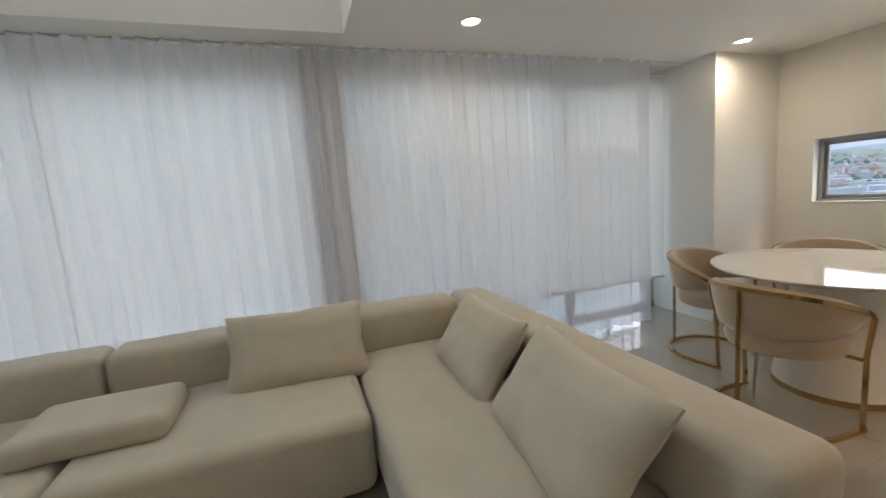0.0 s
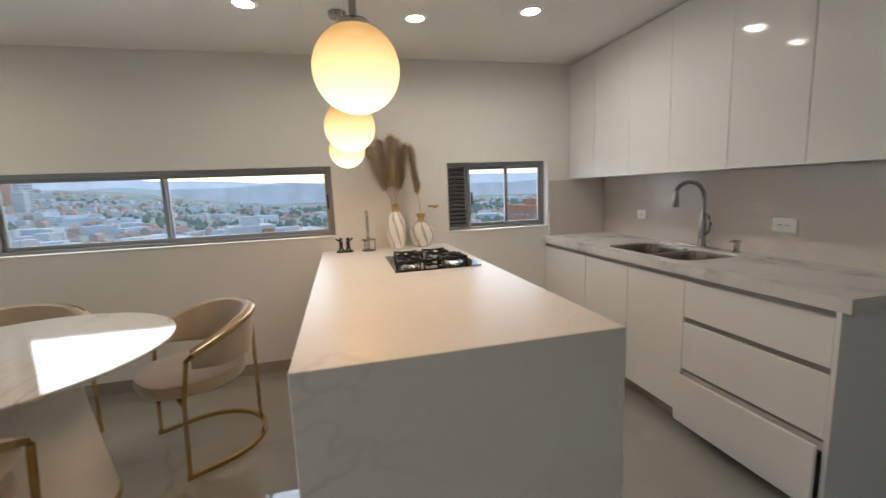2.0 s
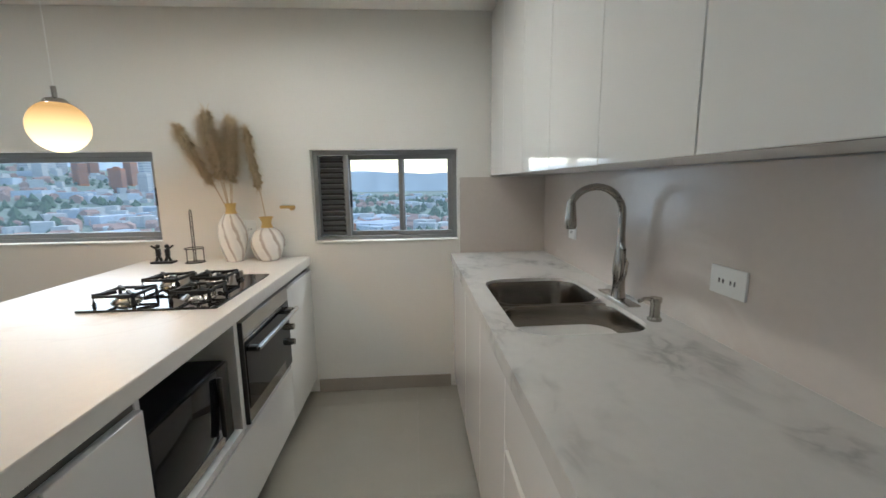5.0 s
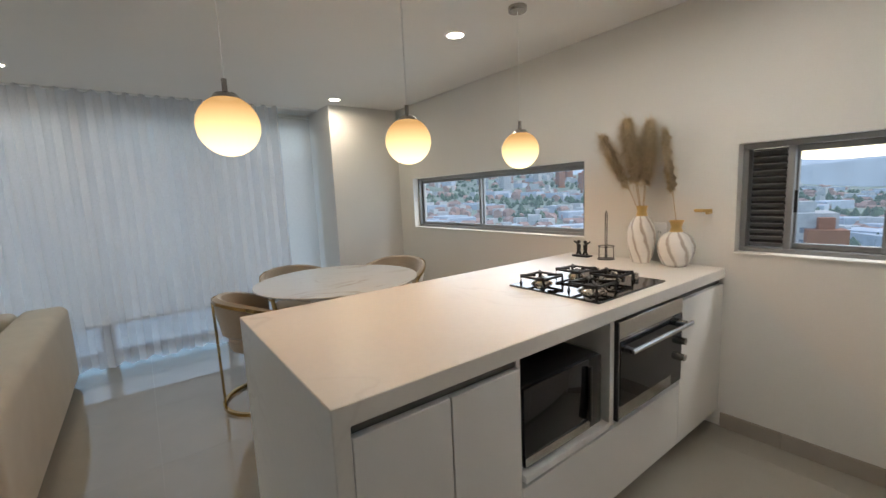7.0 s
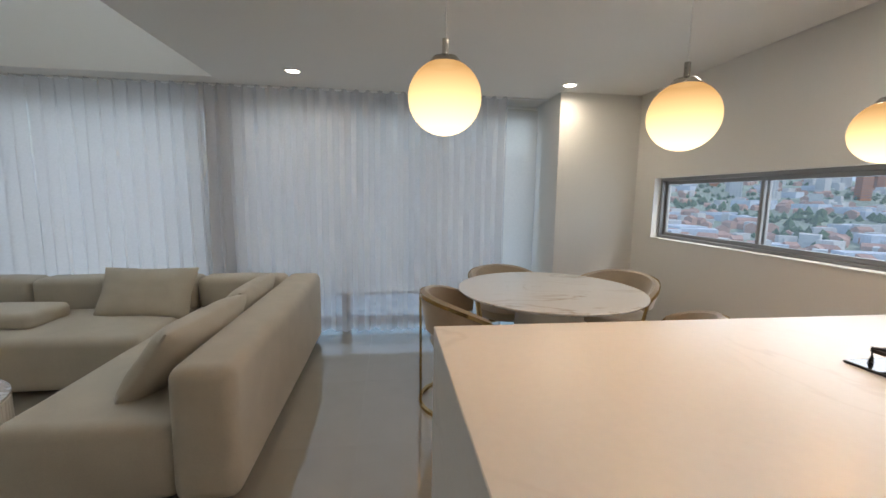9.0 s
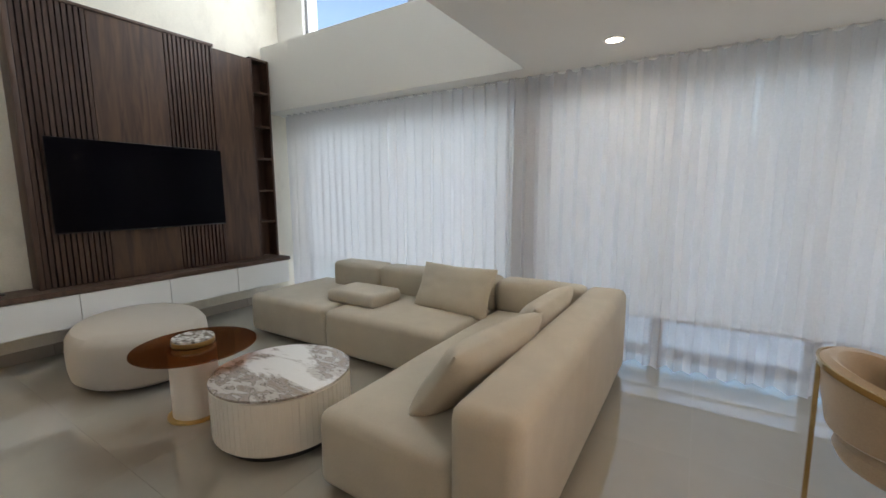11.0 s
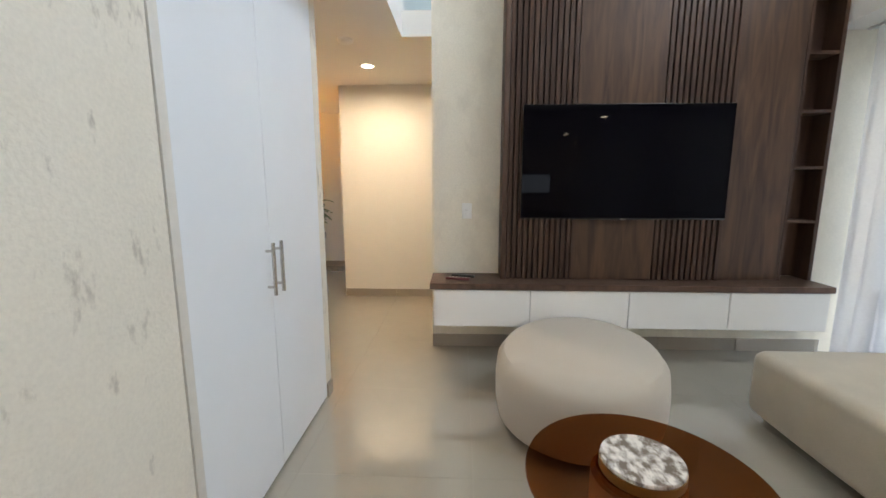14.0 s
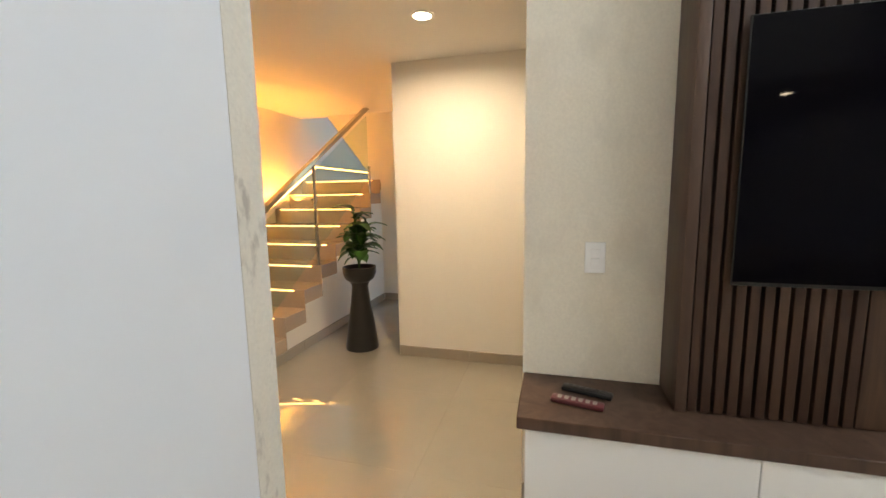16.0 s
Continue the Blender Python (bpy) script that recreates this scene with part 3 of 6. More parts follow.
setting("wall_window_post", bx(0.22, 0.46, 3.38, 3.62, -0.1, 2.6), CONCRETE, "grey post between the balcony windows")
setting("wall_north_head", bx(TVX, 3.57, 3.56, 3.75, 2.30, 2.6), WALL, "white lintel over the balcony doors")


def skirting(run, axis, at, face, z=0.085, step=0.6):
    """Taupe skirting tiles along a wall, each its own tile with a thin joint."""
    holder = tagged(new("baseboard"), "taupe porcelain skirting along the wall", "baseboard", "", "structure")
    a, end = run
    while a < end - 0.02:
        b = min(a + step, end)
        lo, hi = (at, at + 0.012 * face) if face > 0 else (at - 0.012, at)
        bm = bx(a + 0.001, b - 0.001, lo, hi, 0.0, z, bev=0.0015, seg=1) if axis == "x" else bx(lo, hi, a + 0.001, b - 0.001, 0.0, z, bev=0.0015, seg=1)
        part("tile", bm, SKIRT, holder)
        a = b


skirting((0.50, 2.89), "y", EAST, -1)
skirting((-1.38, -0.50), "y", EAST, -1)
skirting((3.575, EAST - 0.013), "x", 2.895, -1)
skirting((-0.96, 1.5), "y", HALLX, 1)
skirting((0.165, 3.2), "y", TVX, 1, 0.10)
skirting((-2.150, -2.065), "x", -0.43, 1, 0.09)
skirting((-0.84, 0.29), "x", -0.43, 1, 0.09)
skirting((-1.83, -0.97), "y", FARX, 1)
skirting((-6.1, -3.75), "x", -1.84, 1)
skirting((-6.1, -4.42), "x", -0.965, -1)


def sliding_window(name, y0, y1, z0, z1, split, louver=0.0):
    """A low grey aluminium sliding window in the east wall."""
    w = tagged(new(name), "grey aluminium sliding window over the city", "window", "", "structure")
    x = EAST + 0.065
    fr = 0.028

    def ring(a, b, x0, x1, wid):
        bm = B()
        box(bm, x0, x1, a, b, z0, z0 + wid, 0.003, 1)
        box(bm, x0, x1, a, b, z1 - wid, z1, 0.003, 1)
        box(bm, x0 + 0.001, x1 - 0.001, a, a + wid, z0 + wid, z1 - wid, 0.003, 1)
        box(bm, x0 + 0.001, x1 - 0.001, b - wid, b, z0 + wid, z1 - wid, 0.003, 1)
        return bm

    part("frame", ring(y0, y1, x, x + 0.07, fr), ALUM, w)
    a = y0 + fr
    part("sash", ring2(a, split + 0.02, x + 0.006, x + 0.03, z0 + fr, z1 - fr, 0.03), ALUM, w)
    part("pane", bx(x + 0.016, x + 0.02, a + 0.03, split - 0.01, z0 + fr + 0.03, z1 - fr - 0.03), PANE, w).visible_shadow = False
    b = y1 - fr - louver
    part("sash", ring2(split - 0.02, b, x + 0.036, x + 0.06, z0 + fr, z1 - fr, 0.03), ALUM, w)
    part("pane", bx(x + 0.046, x + 0.05, split + 0.01, b - 0.03, z0 + fr + 0.03, z1 - fr - 0.03), PANE, w).visible_shadow = False
    return w, x


def ring2(a, b, x0, x1, z0, z1, wid):
    bm = B()
    box(bm, x0, x1, a, b, z0, z0 + wid, 0.003, 1)
    box(bm, x0, x1, a, b, z1 - wid, z1, 0.003, 1)
    box(bm, x0 + 0.001, x1 - 0.001, a, a + wid, z0 + wid, z1 - wid, 0.003, 1)
    box(bm, x0 + 0.001, x1 - 0.001, b - wid, b, z0 + wid, z1 - wid, 0.003, 1)
    return bm


w, x = sliding_window("window_1", 0.39, 2.605, 1.033, 1.577, 1.56)
part("latch", bx(x - 0.004, x + 0.006, 0.425, 0.440, 1.25, 1.36, bev=0.003), BLACK, w)
w, x = sliding_window("window_2", -1.435, -0.528, 1.006, 1.577, -1.08, louver=0.17)
part("latch", bx(x - 0.004, x + 0.006, -0.765, -0.750, 1.22, 1.33, bev=0.003), BLACK, w)
part("mullion", bx(x + 0.004, x + 0.066, -0.745, -0.715, 1.034, 1.549, bev=0.003), ALUM, w)
for k in range(15):
    z = 1.05 + k * 0.034
    bm = bx(-0.016, 0.016, -0.07, 0.07, -0.002, 0.002)
    bmesh.ops.transform(bm, matrix=pose(x + 0.035, -0.636, z, 0, 38, 0), verts=bm.verts)
    part("slat", bm, ALUM, w)
part("backing", bx(x + 0.060, x + 0.064, -0.714, -0.557, 1.035, 1.548), DARKSTEEL, w)
for y0, y1, z0 in ((0.39, 2.605, 1.033), (-1.435, -0.528, 1.006)):
    setting("trim", bx(EAST - 0.012, EAST + 0.064, y0 + 0.001, y1 - 0.001, z0 - 0.004, z0 + 0.006, bev=0.002), WALL, "white painted window sill")


def balcony_window(name, x0, x1, panes):
    w = tagged(new(name), "tall grey framed balcony sliding window", "window", "", "structure")
    n = len(panes)
    bm = B()
    box(bm, x0, x1, 3.56, 3.64, 0.0, 0.05, 0.003, 1)
    box(bm, x0, x1, 3.56, 3.64, 2.25, 2.30, 0.003, 1)
    part("frame", bm, ALUM, w)
    step = (x1 - x0) / n
    for k in range(n):
        a = x0 + k * step
        bm = B()
        for p, q in ((a, a + 0.05), (a + step - 0.05, a + step)):
            box(bm, p, q, 3.575, 3.625, 0.05, 2.25, 0.003, 1)
        part("sash", bm, ALUM, w)
        part("pane", bx(a + 0.05, a + step - 0.05, 3.596, 3.602, 0.05, 2.25), PANE, w).visible_shadow = False


balcony_window("window_3", TVX, 0.22, (0, 1))
balcony_window("window_4", 0.46, 3.57, (0, 1, 2))
w = tagged(new("window_5"), "grey framed upper window showing the sky", "window", "", "structure")
bm = B()
for p, q in ((-2.45, -2.40), (-0.90, -0.85), (0.15, 0.20)):
    box(bm, p, q, 3.26, 3.34, 3.14, 4.7, 0.003, 1)
box(bm, -2.40, 0.15, 3.262, 3.338, 3.141, 3.17, 0.003, 1)
box(bm, -2.40, 0.15, 3.262, 3.338, 4.66, 4.7, 0.003, 1)
part("frame", bm, ALUM, w)
for p, q in ((-2.40, -0.90), (-0.85, 0.15)):
    part("pane", bx(p, q, 3.297, 3.303, 3.17, 4.66), PANE, w).visible_shadow = False

# ---- outside ----
setting("balcony_floor", bx(TVX - 0.4, 4.6, 3.75, 5.3, -0.2, -0.03), BALCONYTILE, "pale balcony floor")
rail = thing("balcony_rail", (0.4, 5.2, -0.03), "glass balcony railing with a pale metal top bar", "railing")
part("top_rail", rod(B(), (TVX - 0.4, 5.2, 1.05), (4.6, 5.2, 1.05), 0.025), STEEL, rail)
for k in range(6):
    px = -3.2 + k * 1.52
    part("post", bx(px - 0.02, px + 0.02, 5.18, 5.22, -0.03, 1.03), STEEL, rail)
    if k < 5:
        part("glass_panel", bx(px + 0.03, px + 1.49, 5.196, 5.204, 0.05, 0.95), RAILGLASS, rail).visible_shadow = False

GROUND = -42.0
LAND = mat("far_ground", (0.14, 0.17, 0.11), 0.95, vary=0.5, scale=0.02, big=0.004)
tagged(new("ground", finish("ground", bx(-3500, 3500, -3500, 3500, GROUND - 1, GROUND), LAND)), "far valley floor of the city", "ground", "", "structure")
random.seed(5)


def backdrop(name, radius, base, height, seed, color, low, wide):
    """A far ridge of hills: a plain glowing sheet, blue haze put into its emission."""
    bm, n = B(), 220
    up, down = [], []
    for i in range(n + 1):
        a = radians(-120 + 260 * i / n)
        h = base + height * (0.5 + 0.5 * noise.fractal((math.cos(a) * wide, math.sin(a) * wide, seed), 1.0, 2.0, 6)) * (0.40 + 0.60 * max(0.0, min(1.0, (a - 0.25) / 0.9)))
        down.append(bm.verts.new((radius * math.cos(a), radius * math.sin(a), GROUND - 5)))
        up.append(bm.verts.new((radius * math.cos(a), radius * math.sin(a), h)))
    for i in range(n):
        bm.faces.new((down[i], down[i + 1], up[i + 1], up[i]))
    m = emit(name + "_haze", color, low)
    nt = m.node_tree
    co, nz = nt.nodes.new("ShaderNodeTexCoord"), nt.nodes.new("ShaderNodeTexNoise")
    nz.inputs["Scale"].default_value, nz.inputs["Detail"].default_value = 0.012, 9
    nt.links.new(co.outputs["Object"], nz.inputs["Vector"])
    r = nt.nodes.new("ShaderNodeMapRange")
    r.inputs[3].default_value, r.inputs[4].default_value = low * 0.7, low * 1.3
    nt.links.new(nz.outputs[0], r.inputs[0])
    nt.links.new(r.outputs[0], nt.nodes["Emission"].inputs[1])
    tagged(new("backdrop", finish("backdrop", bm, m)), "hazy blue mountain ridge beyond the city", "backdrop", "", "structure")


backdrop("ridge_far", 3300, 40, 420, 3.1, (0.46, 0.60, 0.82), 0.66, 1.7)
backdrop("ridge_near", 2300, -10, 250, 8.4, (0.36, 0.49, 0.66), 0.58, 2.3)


def slope(px, py):
    """Height of the land: flat valley that climbs to the north-east."""
    d = math.hypot(px, py)
    a = math.atan2(py, px)
    lift = max(0.0, math.sin(a * 1.0 - 0.12)) * max(0.0, d - 380) * 0.15
    return GROUND + lift * (1 + 0.3 * noise.noise((px * 0.004, py * 0.004, 2)))


# hillside
bm = B()
N = 46
grid = {}
for i in range(N + 1):
    for j in range(N + 1):
        a, d = radians(-70 + 175 * i / N), 120 + 1900 * (j / N) ** 1.4
        px, py = d * math.cos(a), d * math.sin(a)
        grid[i, j] = bm.verts.new((px, py, slope(px, py) + 0.3))
for i in range(N):
    for j in range(N):
        bm.faces.new((grid[i, j], grid[i + 1, j], grid[i + 1, j + 1], grid[i, j + 1]))
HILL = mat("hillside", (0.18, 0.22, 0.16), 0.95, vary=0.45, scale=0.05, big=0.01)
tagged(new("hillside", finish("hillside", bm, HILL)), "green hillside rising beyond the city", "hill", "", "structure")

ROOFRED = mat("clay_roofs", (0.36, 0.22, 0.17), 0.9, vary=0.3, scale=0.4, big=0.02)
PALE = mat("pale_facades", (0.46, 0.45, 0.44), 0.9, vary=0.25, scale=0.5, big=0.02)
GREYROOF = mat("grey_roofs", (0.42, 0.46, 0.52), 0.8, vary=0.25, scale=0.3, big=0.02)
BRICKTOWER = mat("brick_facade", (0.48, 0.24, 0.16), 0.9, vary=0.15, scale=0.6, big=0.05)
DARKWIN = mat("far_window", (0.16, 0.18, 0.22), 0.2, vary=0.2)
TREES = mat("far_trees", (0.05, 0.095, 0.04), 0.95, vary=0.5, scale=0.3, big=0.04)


# distance haze put into these far materials as a weak bluish emission
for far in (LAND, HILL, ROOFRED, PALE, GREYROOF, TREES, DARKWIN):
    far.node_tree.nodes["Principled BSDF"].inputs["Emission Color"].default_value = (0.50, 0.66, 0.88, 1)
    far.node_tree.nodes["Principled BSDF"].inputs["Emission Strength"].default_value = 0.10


def block(bm, px, py, w, d, h, turn=0.0, gable=False):
    z = slope(px, py) - 2
    c, s = math.cos(turn), math.sin(turn)
    def at(u, v, zz):
        return bm.verts.new((px + u * c - v * s, py + u * s + v * c, zz))
    lo = [at(u * w / 2, v * d / 2, z) for u, v in ((-1, -1), (1, -1), (1, 1), (-1, 1))]
    hi = [at(u * w / 2, v * d / 2, z + 2 + h) for u, v in ((-1, -1), (1, -1), (1, 1), (-1, 1))]
    for k in range(4):
        bm.faces.new((lo[k], lo[(k + 1) % 4], hi[(k + 1) % 4], hi[k]))
    if gable:
        a, b = at(-w / 2, 0, z + 2 + h + d * 0.28), at(w / 2, 0, z + 2 + h + d * 0.28)
        bm.faces.new((hi[0], hi[1], b, a))
        bm.faces.new((hi[2], hi[3], a, b))
        bm.faces.new((hi[1], hi[2], b))
        bm.faces.new((hi[3], hi[0], a))
    else:
        bm.faces.new(hi)


houses, pale, grey = B(), B(), B()
for k in range(5200):
    a, d = radians(random.uniform(-62, 100)), 150 + 1500 * random.random() ** 1.25
    px, py = d * math.cos(a), d * math.sin(a)
    if noise.noise((px * 0.006, py * 0.006, 9)) > (0.12 if a > 0.12 else -0.08):
        continue
    pick = random.random()
    if pick < 0.50:
        block(houses, px, py, random.uniform(7, 15), random.uniform(7, 12), random.uniform(3, 8), random.uniform(0, 3), True)
    elif pick < 0.88:
        block(pale, px, py, random.uniform(7, 18), random.uniform(7, 14), random.uniform(4, 13), random.uniform(0, 3))
    else:
        block(grey, px, py, random.uniform(20, 46), random.uniform(16, 30), random.uniform(6, 10), random.uniform(0, 3))
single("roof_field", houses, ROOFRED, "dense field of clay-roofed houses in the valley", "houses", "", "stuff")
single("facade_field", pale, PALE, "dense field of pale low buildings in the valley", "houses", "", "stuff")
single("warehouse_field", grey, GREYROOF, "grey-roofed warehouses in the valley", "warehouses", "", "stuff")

bm = B()
for k in range(5200):
    a, d = radians(random.uniform(-62, 100)), 130 + 1300 * random.random() ** 1.2
    px, py = d * math.cos(a), d * math.sin(a)
    if noise.noise((px * 0.006, py * 0.006, 9)) < (0.0 if a > 0.12 else -0.2):
        continue
    r = random.uniform(3, 6.5)
    m = Matrix.Translation((px, py, slope(px, py) + r * 0.8)) @ Matrix.Diagonal((r, r, r * random.uniform(0.8, 1.3), 1))
    res = bmesh.ops.create_icosphere(bm, subdivisions=1, radius=1, matrix=m) if k % 12 == 0 else None
    if res is None:
        vs = [bm.verts.new(m @ Vector((math.cos(q * 1.26 + k) * random.uniform(0.7, 1.1), math.sin(q * 1.26 + k) * random.uniform(0.7, 1.1), random.uniform(-0.7, 0.2)))) for q in range(5)]
        t1, t0 = bm.verts.new(m @ Vector((random.uniform(-0.3, 0.3), random.uniform(-0.3, 0.3), 1))), bm.verts.new(m @ Vector((0, 0, -1)))
        for q in range(5):
            bm.faces.new((vs[q], vs[(q + 1) % 5], t1))
            bm.faces.new((vs[(q + 1) % 5], vs[q], t0))
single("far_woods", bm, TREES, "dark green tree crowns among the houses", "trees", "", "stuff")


def tower(px, py, w, d, h, turn, material, label, rows, cols):
    """A distant block of flats with its window bands on each face."""
    z = slope(px, py)
    t = thing("apartment_building", (px, py, z), label, "building", "far apartment buildings")
    bm = bx(-w / 2, w / 2, -d / 2, d / 2, -3, h)
    box(bm, -w * 0.2, w * 0.2, -d * 0.2, d * 0.2, h, h + 3)
    ob = new("wall", finish("wall", bm, material, False))
    ob.parent = t
    bm = B()
    for r in range(rows):
        zz = 3 + (h - 5) * r / rows
        hh = (h - 5) / rows * 0.45
        for c in range(cols):
            u = -w / 2 + w * (c + 0.5) / cols
            v = -d / 2 + d * (c + 0.5) / cols
            box(bm, u - w / cols * 0.28, u + w / cols * 0.28, -d / 2 - 0.12, d / 2 + 0.12, zz, zz + hh)
            box(bm, -w / 2 - 0.12, w / 2 + 0.12, v - d / cols * 0.28, v + d / cols * 0.28, zz, zz + hh)
    ob = new("windows", finish("windows", bm, DARKWIN, False))
    ob.parent = t
    t.rotation_euler = (0, 0, turn)
    return t


for k in range(34):
    a = radians(random.uniform(30, 62))
    d = random.uniform(850, 1400)
    px, py = d * math.cos(a), d * math.sin(a)
    tower(px, py, random.uniform(14, 22), random.uniform(14, 20), random.uniform(34, 62), random.uniform(0, 1.5), PALE if k % 3 else BRICKTOWER, "pale high-rise block of flats on the far hillside", 12, 4)
tower(152, 31, 15, 14, 34, 0.35, PALE, "white and orange block of flats below", 9, 5)
tower(145, 24, 7, 8, 30, 0.35, BRICKTOWER, "orange brick stair tower of the flats below", 9, 3)
tower(190, -95, 26, 18, 34, 0.2, BRICKTOWER, "brown brick office block among trees", 9, 5)
tower(118, 66, 24, 12, 12, 0.6, BRICKTOWER, "orange low brick building among grey roofs", 3, 6)
tower(17, -68, 16, 14, 95, 0.25, BRICKTOWER, "orange brick tower close to the laundry window", 30, 8)

# ---- curtains and blinds ----


def curtain(x0, x1, y, z0, z1, folds, label):
    """A sheer curtain hung in even waves from a track, fuller at the foot."""
    n, m = folds * 10, 22
    bm, vs = B(), {}
    for i in range(n + 1):
        u = i / n
        for j in range(m + 1):
            v = (j / m) ** 1.6
            amp = 0.031 + 0.022 * math.exp(-v * 11) + 0.016 * v
            ph = 2 * math.pi * folds * u
            px = x0 + (x1 - x0) * u + 0.012 * v * noise.noise((u * folds * 0.6, v * 2, 1)) + 0.010 * math.sin(2 * ph)
            py = y + amp * math.sin(ph) * (0.85 + 0.6 * min(1, 6 * v) * noise.noise((u * folds * 0.35, v * 1.2, 4))) + 0.045 * min(1, 3 * v) * noise.noise((u * folds * 0.55, v * 0.8, 7))
            pz = z1 + (z0 + 0.012 * math.sin(ph * 0.5 + 1) - z1) * v
            vs[i, j] = bm.verts.new((px, py, pz))
    for i in range(n):
        for j in range(m):
            bm.faces.new((vs[i, j], vs[i + 1, j], vs[i + 1, j + 1], vs[i, j + 1]))
    return single("curtain", bm, SHEER, label, "curtain", "sheer curtains")


curtain(-2.82, 0.30, 3.19, 0.025, 2.368, 27, "white sheer wave curtain behind the sofa")
curtain(0.24, 3.14, 3.19, 0.02, 2.368, 26, "white sheer wave curtain before the balcony door")
tr = single("curtain_track", bx(-2.90, 3.56, 3.185, 3.215, 2.356, 2.3695, bev=0.003), PLASTIC, "slim white curtain track under the ceiling", "curtain track")


def blind(x0, x1, z0):
    t = thing("roller_blind", ((x0 + x1) / 2, 3.42, 2.3), "cream translucent roller blind drawn nearly to the floor", "blind", "roller blinds")
    part("roller", rod(B(), (x0, 3.42, 2.30), (x1, 3.42, 2.30), 0.035, 20), PLASTIC, t)
    bm, n = B(), 12
    vs = [[bm.verts.new((x0 + 0.002 + (x1 - x0 - 0.004) * i / n, 3.385 + 0.003 * math.sin(i * 1.1), z)) for i in range(n + 1)] for z in (2.30, 1.3, z0)]
    for a, b in zip(vs, vs[1:]):
        for i in range(n):
            bm.faces.new((a[i], a[i + 1], b[i + 1], b[i]))
    part("fabric", bm, SCREENBLIND, t)
    part("bottom_bar", bx(x0 + 0.002, x1 - 0.002, 3.378, 3.392, z0 - 0.025, z0, bev=0.003), PLASTIC, t)


blind(-2.80, -1.295, 0.56)
blind(-1.29, 0.20, 0.56)
blind(0.47, 2.034, 0.37)
blind(2.035, 3.53, 0.37)
lock = thing("door_lock", (3.545, 3.553, 1.07), "white sliding door handle", "handle")
part("plate", bx(3.53, 3.56, 3.545, 3.559, 0.99, 1.16, bev=0.004), PLASTIC, lock)
part("lever", bx(3.538, 3.552, 3.515, 3.545, 1.05, 1.10, bev=0.004), CHROME, lock)

# ---- ceiling lamps ----


def ceiling_lamp(x, y):
    t = thing("ceiling_downlight", (x, y, CEIL), "round white recessed ceiling downlight, lit", "downlight", "ceiling downlights")
    part("ring", lathe(B(), [(0.052, CEIL - 0.006), (0.056, CEIL - 0.009), (0.068, CEIL - 0.006), (0.070, CEIL - 0.0005), (0.052, CEIL - 0.0005)], x, y, 36), PLASTIC, t)
    part("lens", lathe(B(), [(0, CEIL - 0.004), (0.052, CEIL - 0.004)], x, y, 36), LAMP, t)


for lx, ly in DOWNLIGHTS + [(-3.65, -0.47)]:
    ceiling_lamp(lx, ly)
t = thing("smoke_detector", (-2.96, -0.48, CEIL), "round cream ceiling smoke detector", "smoke detector")
part("body", lathe(B(), [(0, CEIL - 0.03), (0.04, CEIL - 0.03), (0.055, CEIL - 0.018), (0.058, CEIL - 0.0005)], -2.96, -0.48, 32), PLASTIC, t)


def pendant(x, y, z, r=0.103):
    t = thing("pendant_lamp", (x, y, z), "opal glass globe pendant with a nickel cap, lit warm", "pendant lamp", "pendants over the island")
    part("canopy", lathe(B(), [(0, CEIL - 0.001), (0.05, CEIL - 0.001), (0.05, CEIL - 0.022), (0.047, CEIL - 0.026), (0, CEIL - 0.026)], x, y, 32), CHROME, t)
    part("cable", rod(B(), (x, y, z + r + 0.05), (x, y, CEIL - 0.026), 0.0018, 8), PLASTIC, t)
    part("cap", lathe(B(), [(0, z + r + 0.055), (0.009, z + r + 0.055), (0.009, z + r + 0.012), (0.034, z + r + 0.006), (0.050, z + r - 0.014), (0.046, z + r - 0.016)], x, y, 32), CHROME, t)
    prof = [(0.044, z + r * 0.905)] + [(r * math.sin(a), z + r * math.cos(a)) for a in [0.45 + (math.pi - 0.45) * k / 22 for k in range(22)]] + [(0, z - r)]
    part("globe", lathe(B(), prof, x, y, 40), GLOBE, t)


for place in PENDANTS:
    pendant(*place)

# ---- kitchen island ----
isl = thing("kitchen_island", (3.26, 0, 0), "white island with a pale quartz waterfall top", "kitchen island")
IX0, IX1, IY0, IY1, IZ = 2.137, EAST - 0.001, -0.492, 0.50, 0.92
bm = prism(B(), [(IX0, 0), (IX0, IZ), (IX1, IZ), (IX1, IZ - 0.055), (IX0 + 0.045, IZ - 0.055), (IX0 + 0.045, 0)], "y", IY0, IY1)
bmesh.ops.bevel(bm, geom=[e for e in bm.edges if e.calc_length() > 0.5], offset=0.003, segments=1, affect="EDGES")
part("waterfall_top", bm, QUARTZ, isl, "pale quartz waterfall slab with faint veins")
fy = IY0 + 0.022
for dims in ((IX0 + 0.046, 2.755, fy + 0.002, 0.45, 0.10, 0.83), (3.872, IX1 - 0.002, fy + 0.002, 0.45, 0.10, 0.83), (2.755, 3.872, 0.02, 0.45, 0.10, 0.86)):
    part("carcass", bx(*dims), CARCASS, isl)
for dims in ((2.755, 2.772, fy + 0.002, 0.02, 0.44, 0.864), (3.262, 3.29, fy - 0.018, 0.02, 0.45, 0.864), (2.772, 3.262, fy - 0.018, 0.02, 0.425, 0.45), (3.29, 3.872, fy + 0.002, 0.02, 0.40, 0.43), (2.755, 3.872, fy + 0.002, 0.02, 0.10, 0.12)):
    part("niche_board", bx(*dims), CARCASS, isl)
part("plinth", bx(IX0 + 0.05, IX1 - 0.003, fy + 0.06, 0.42, 0.0, 0.10), SKIRT, isl)
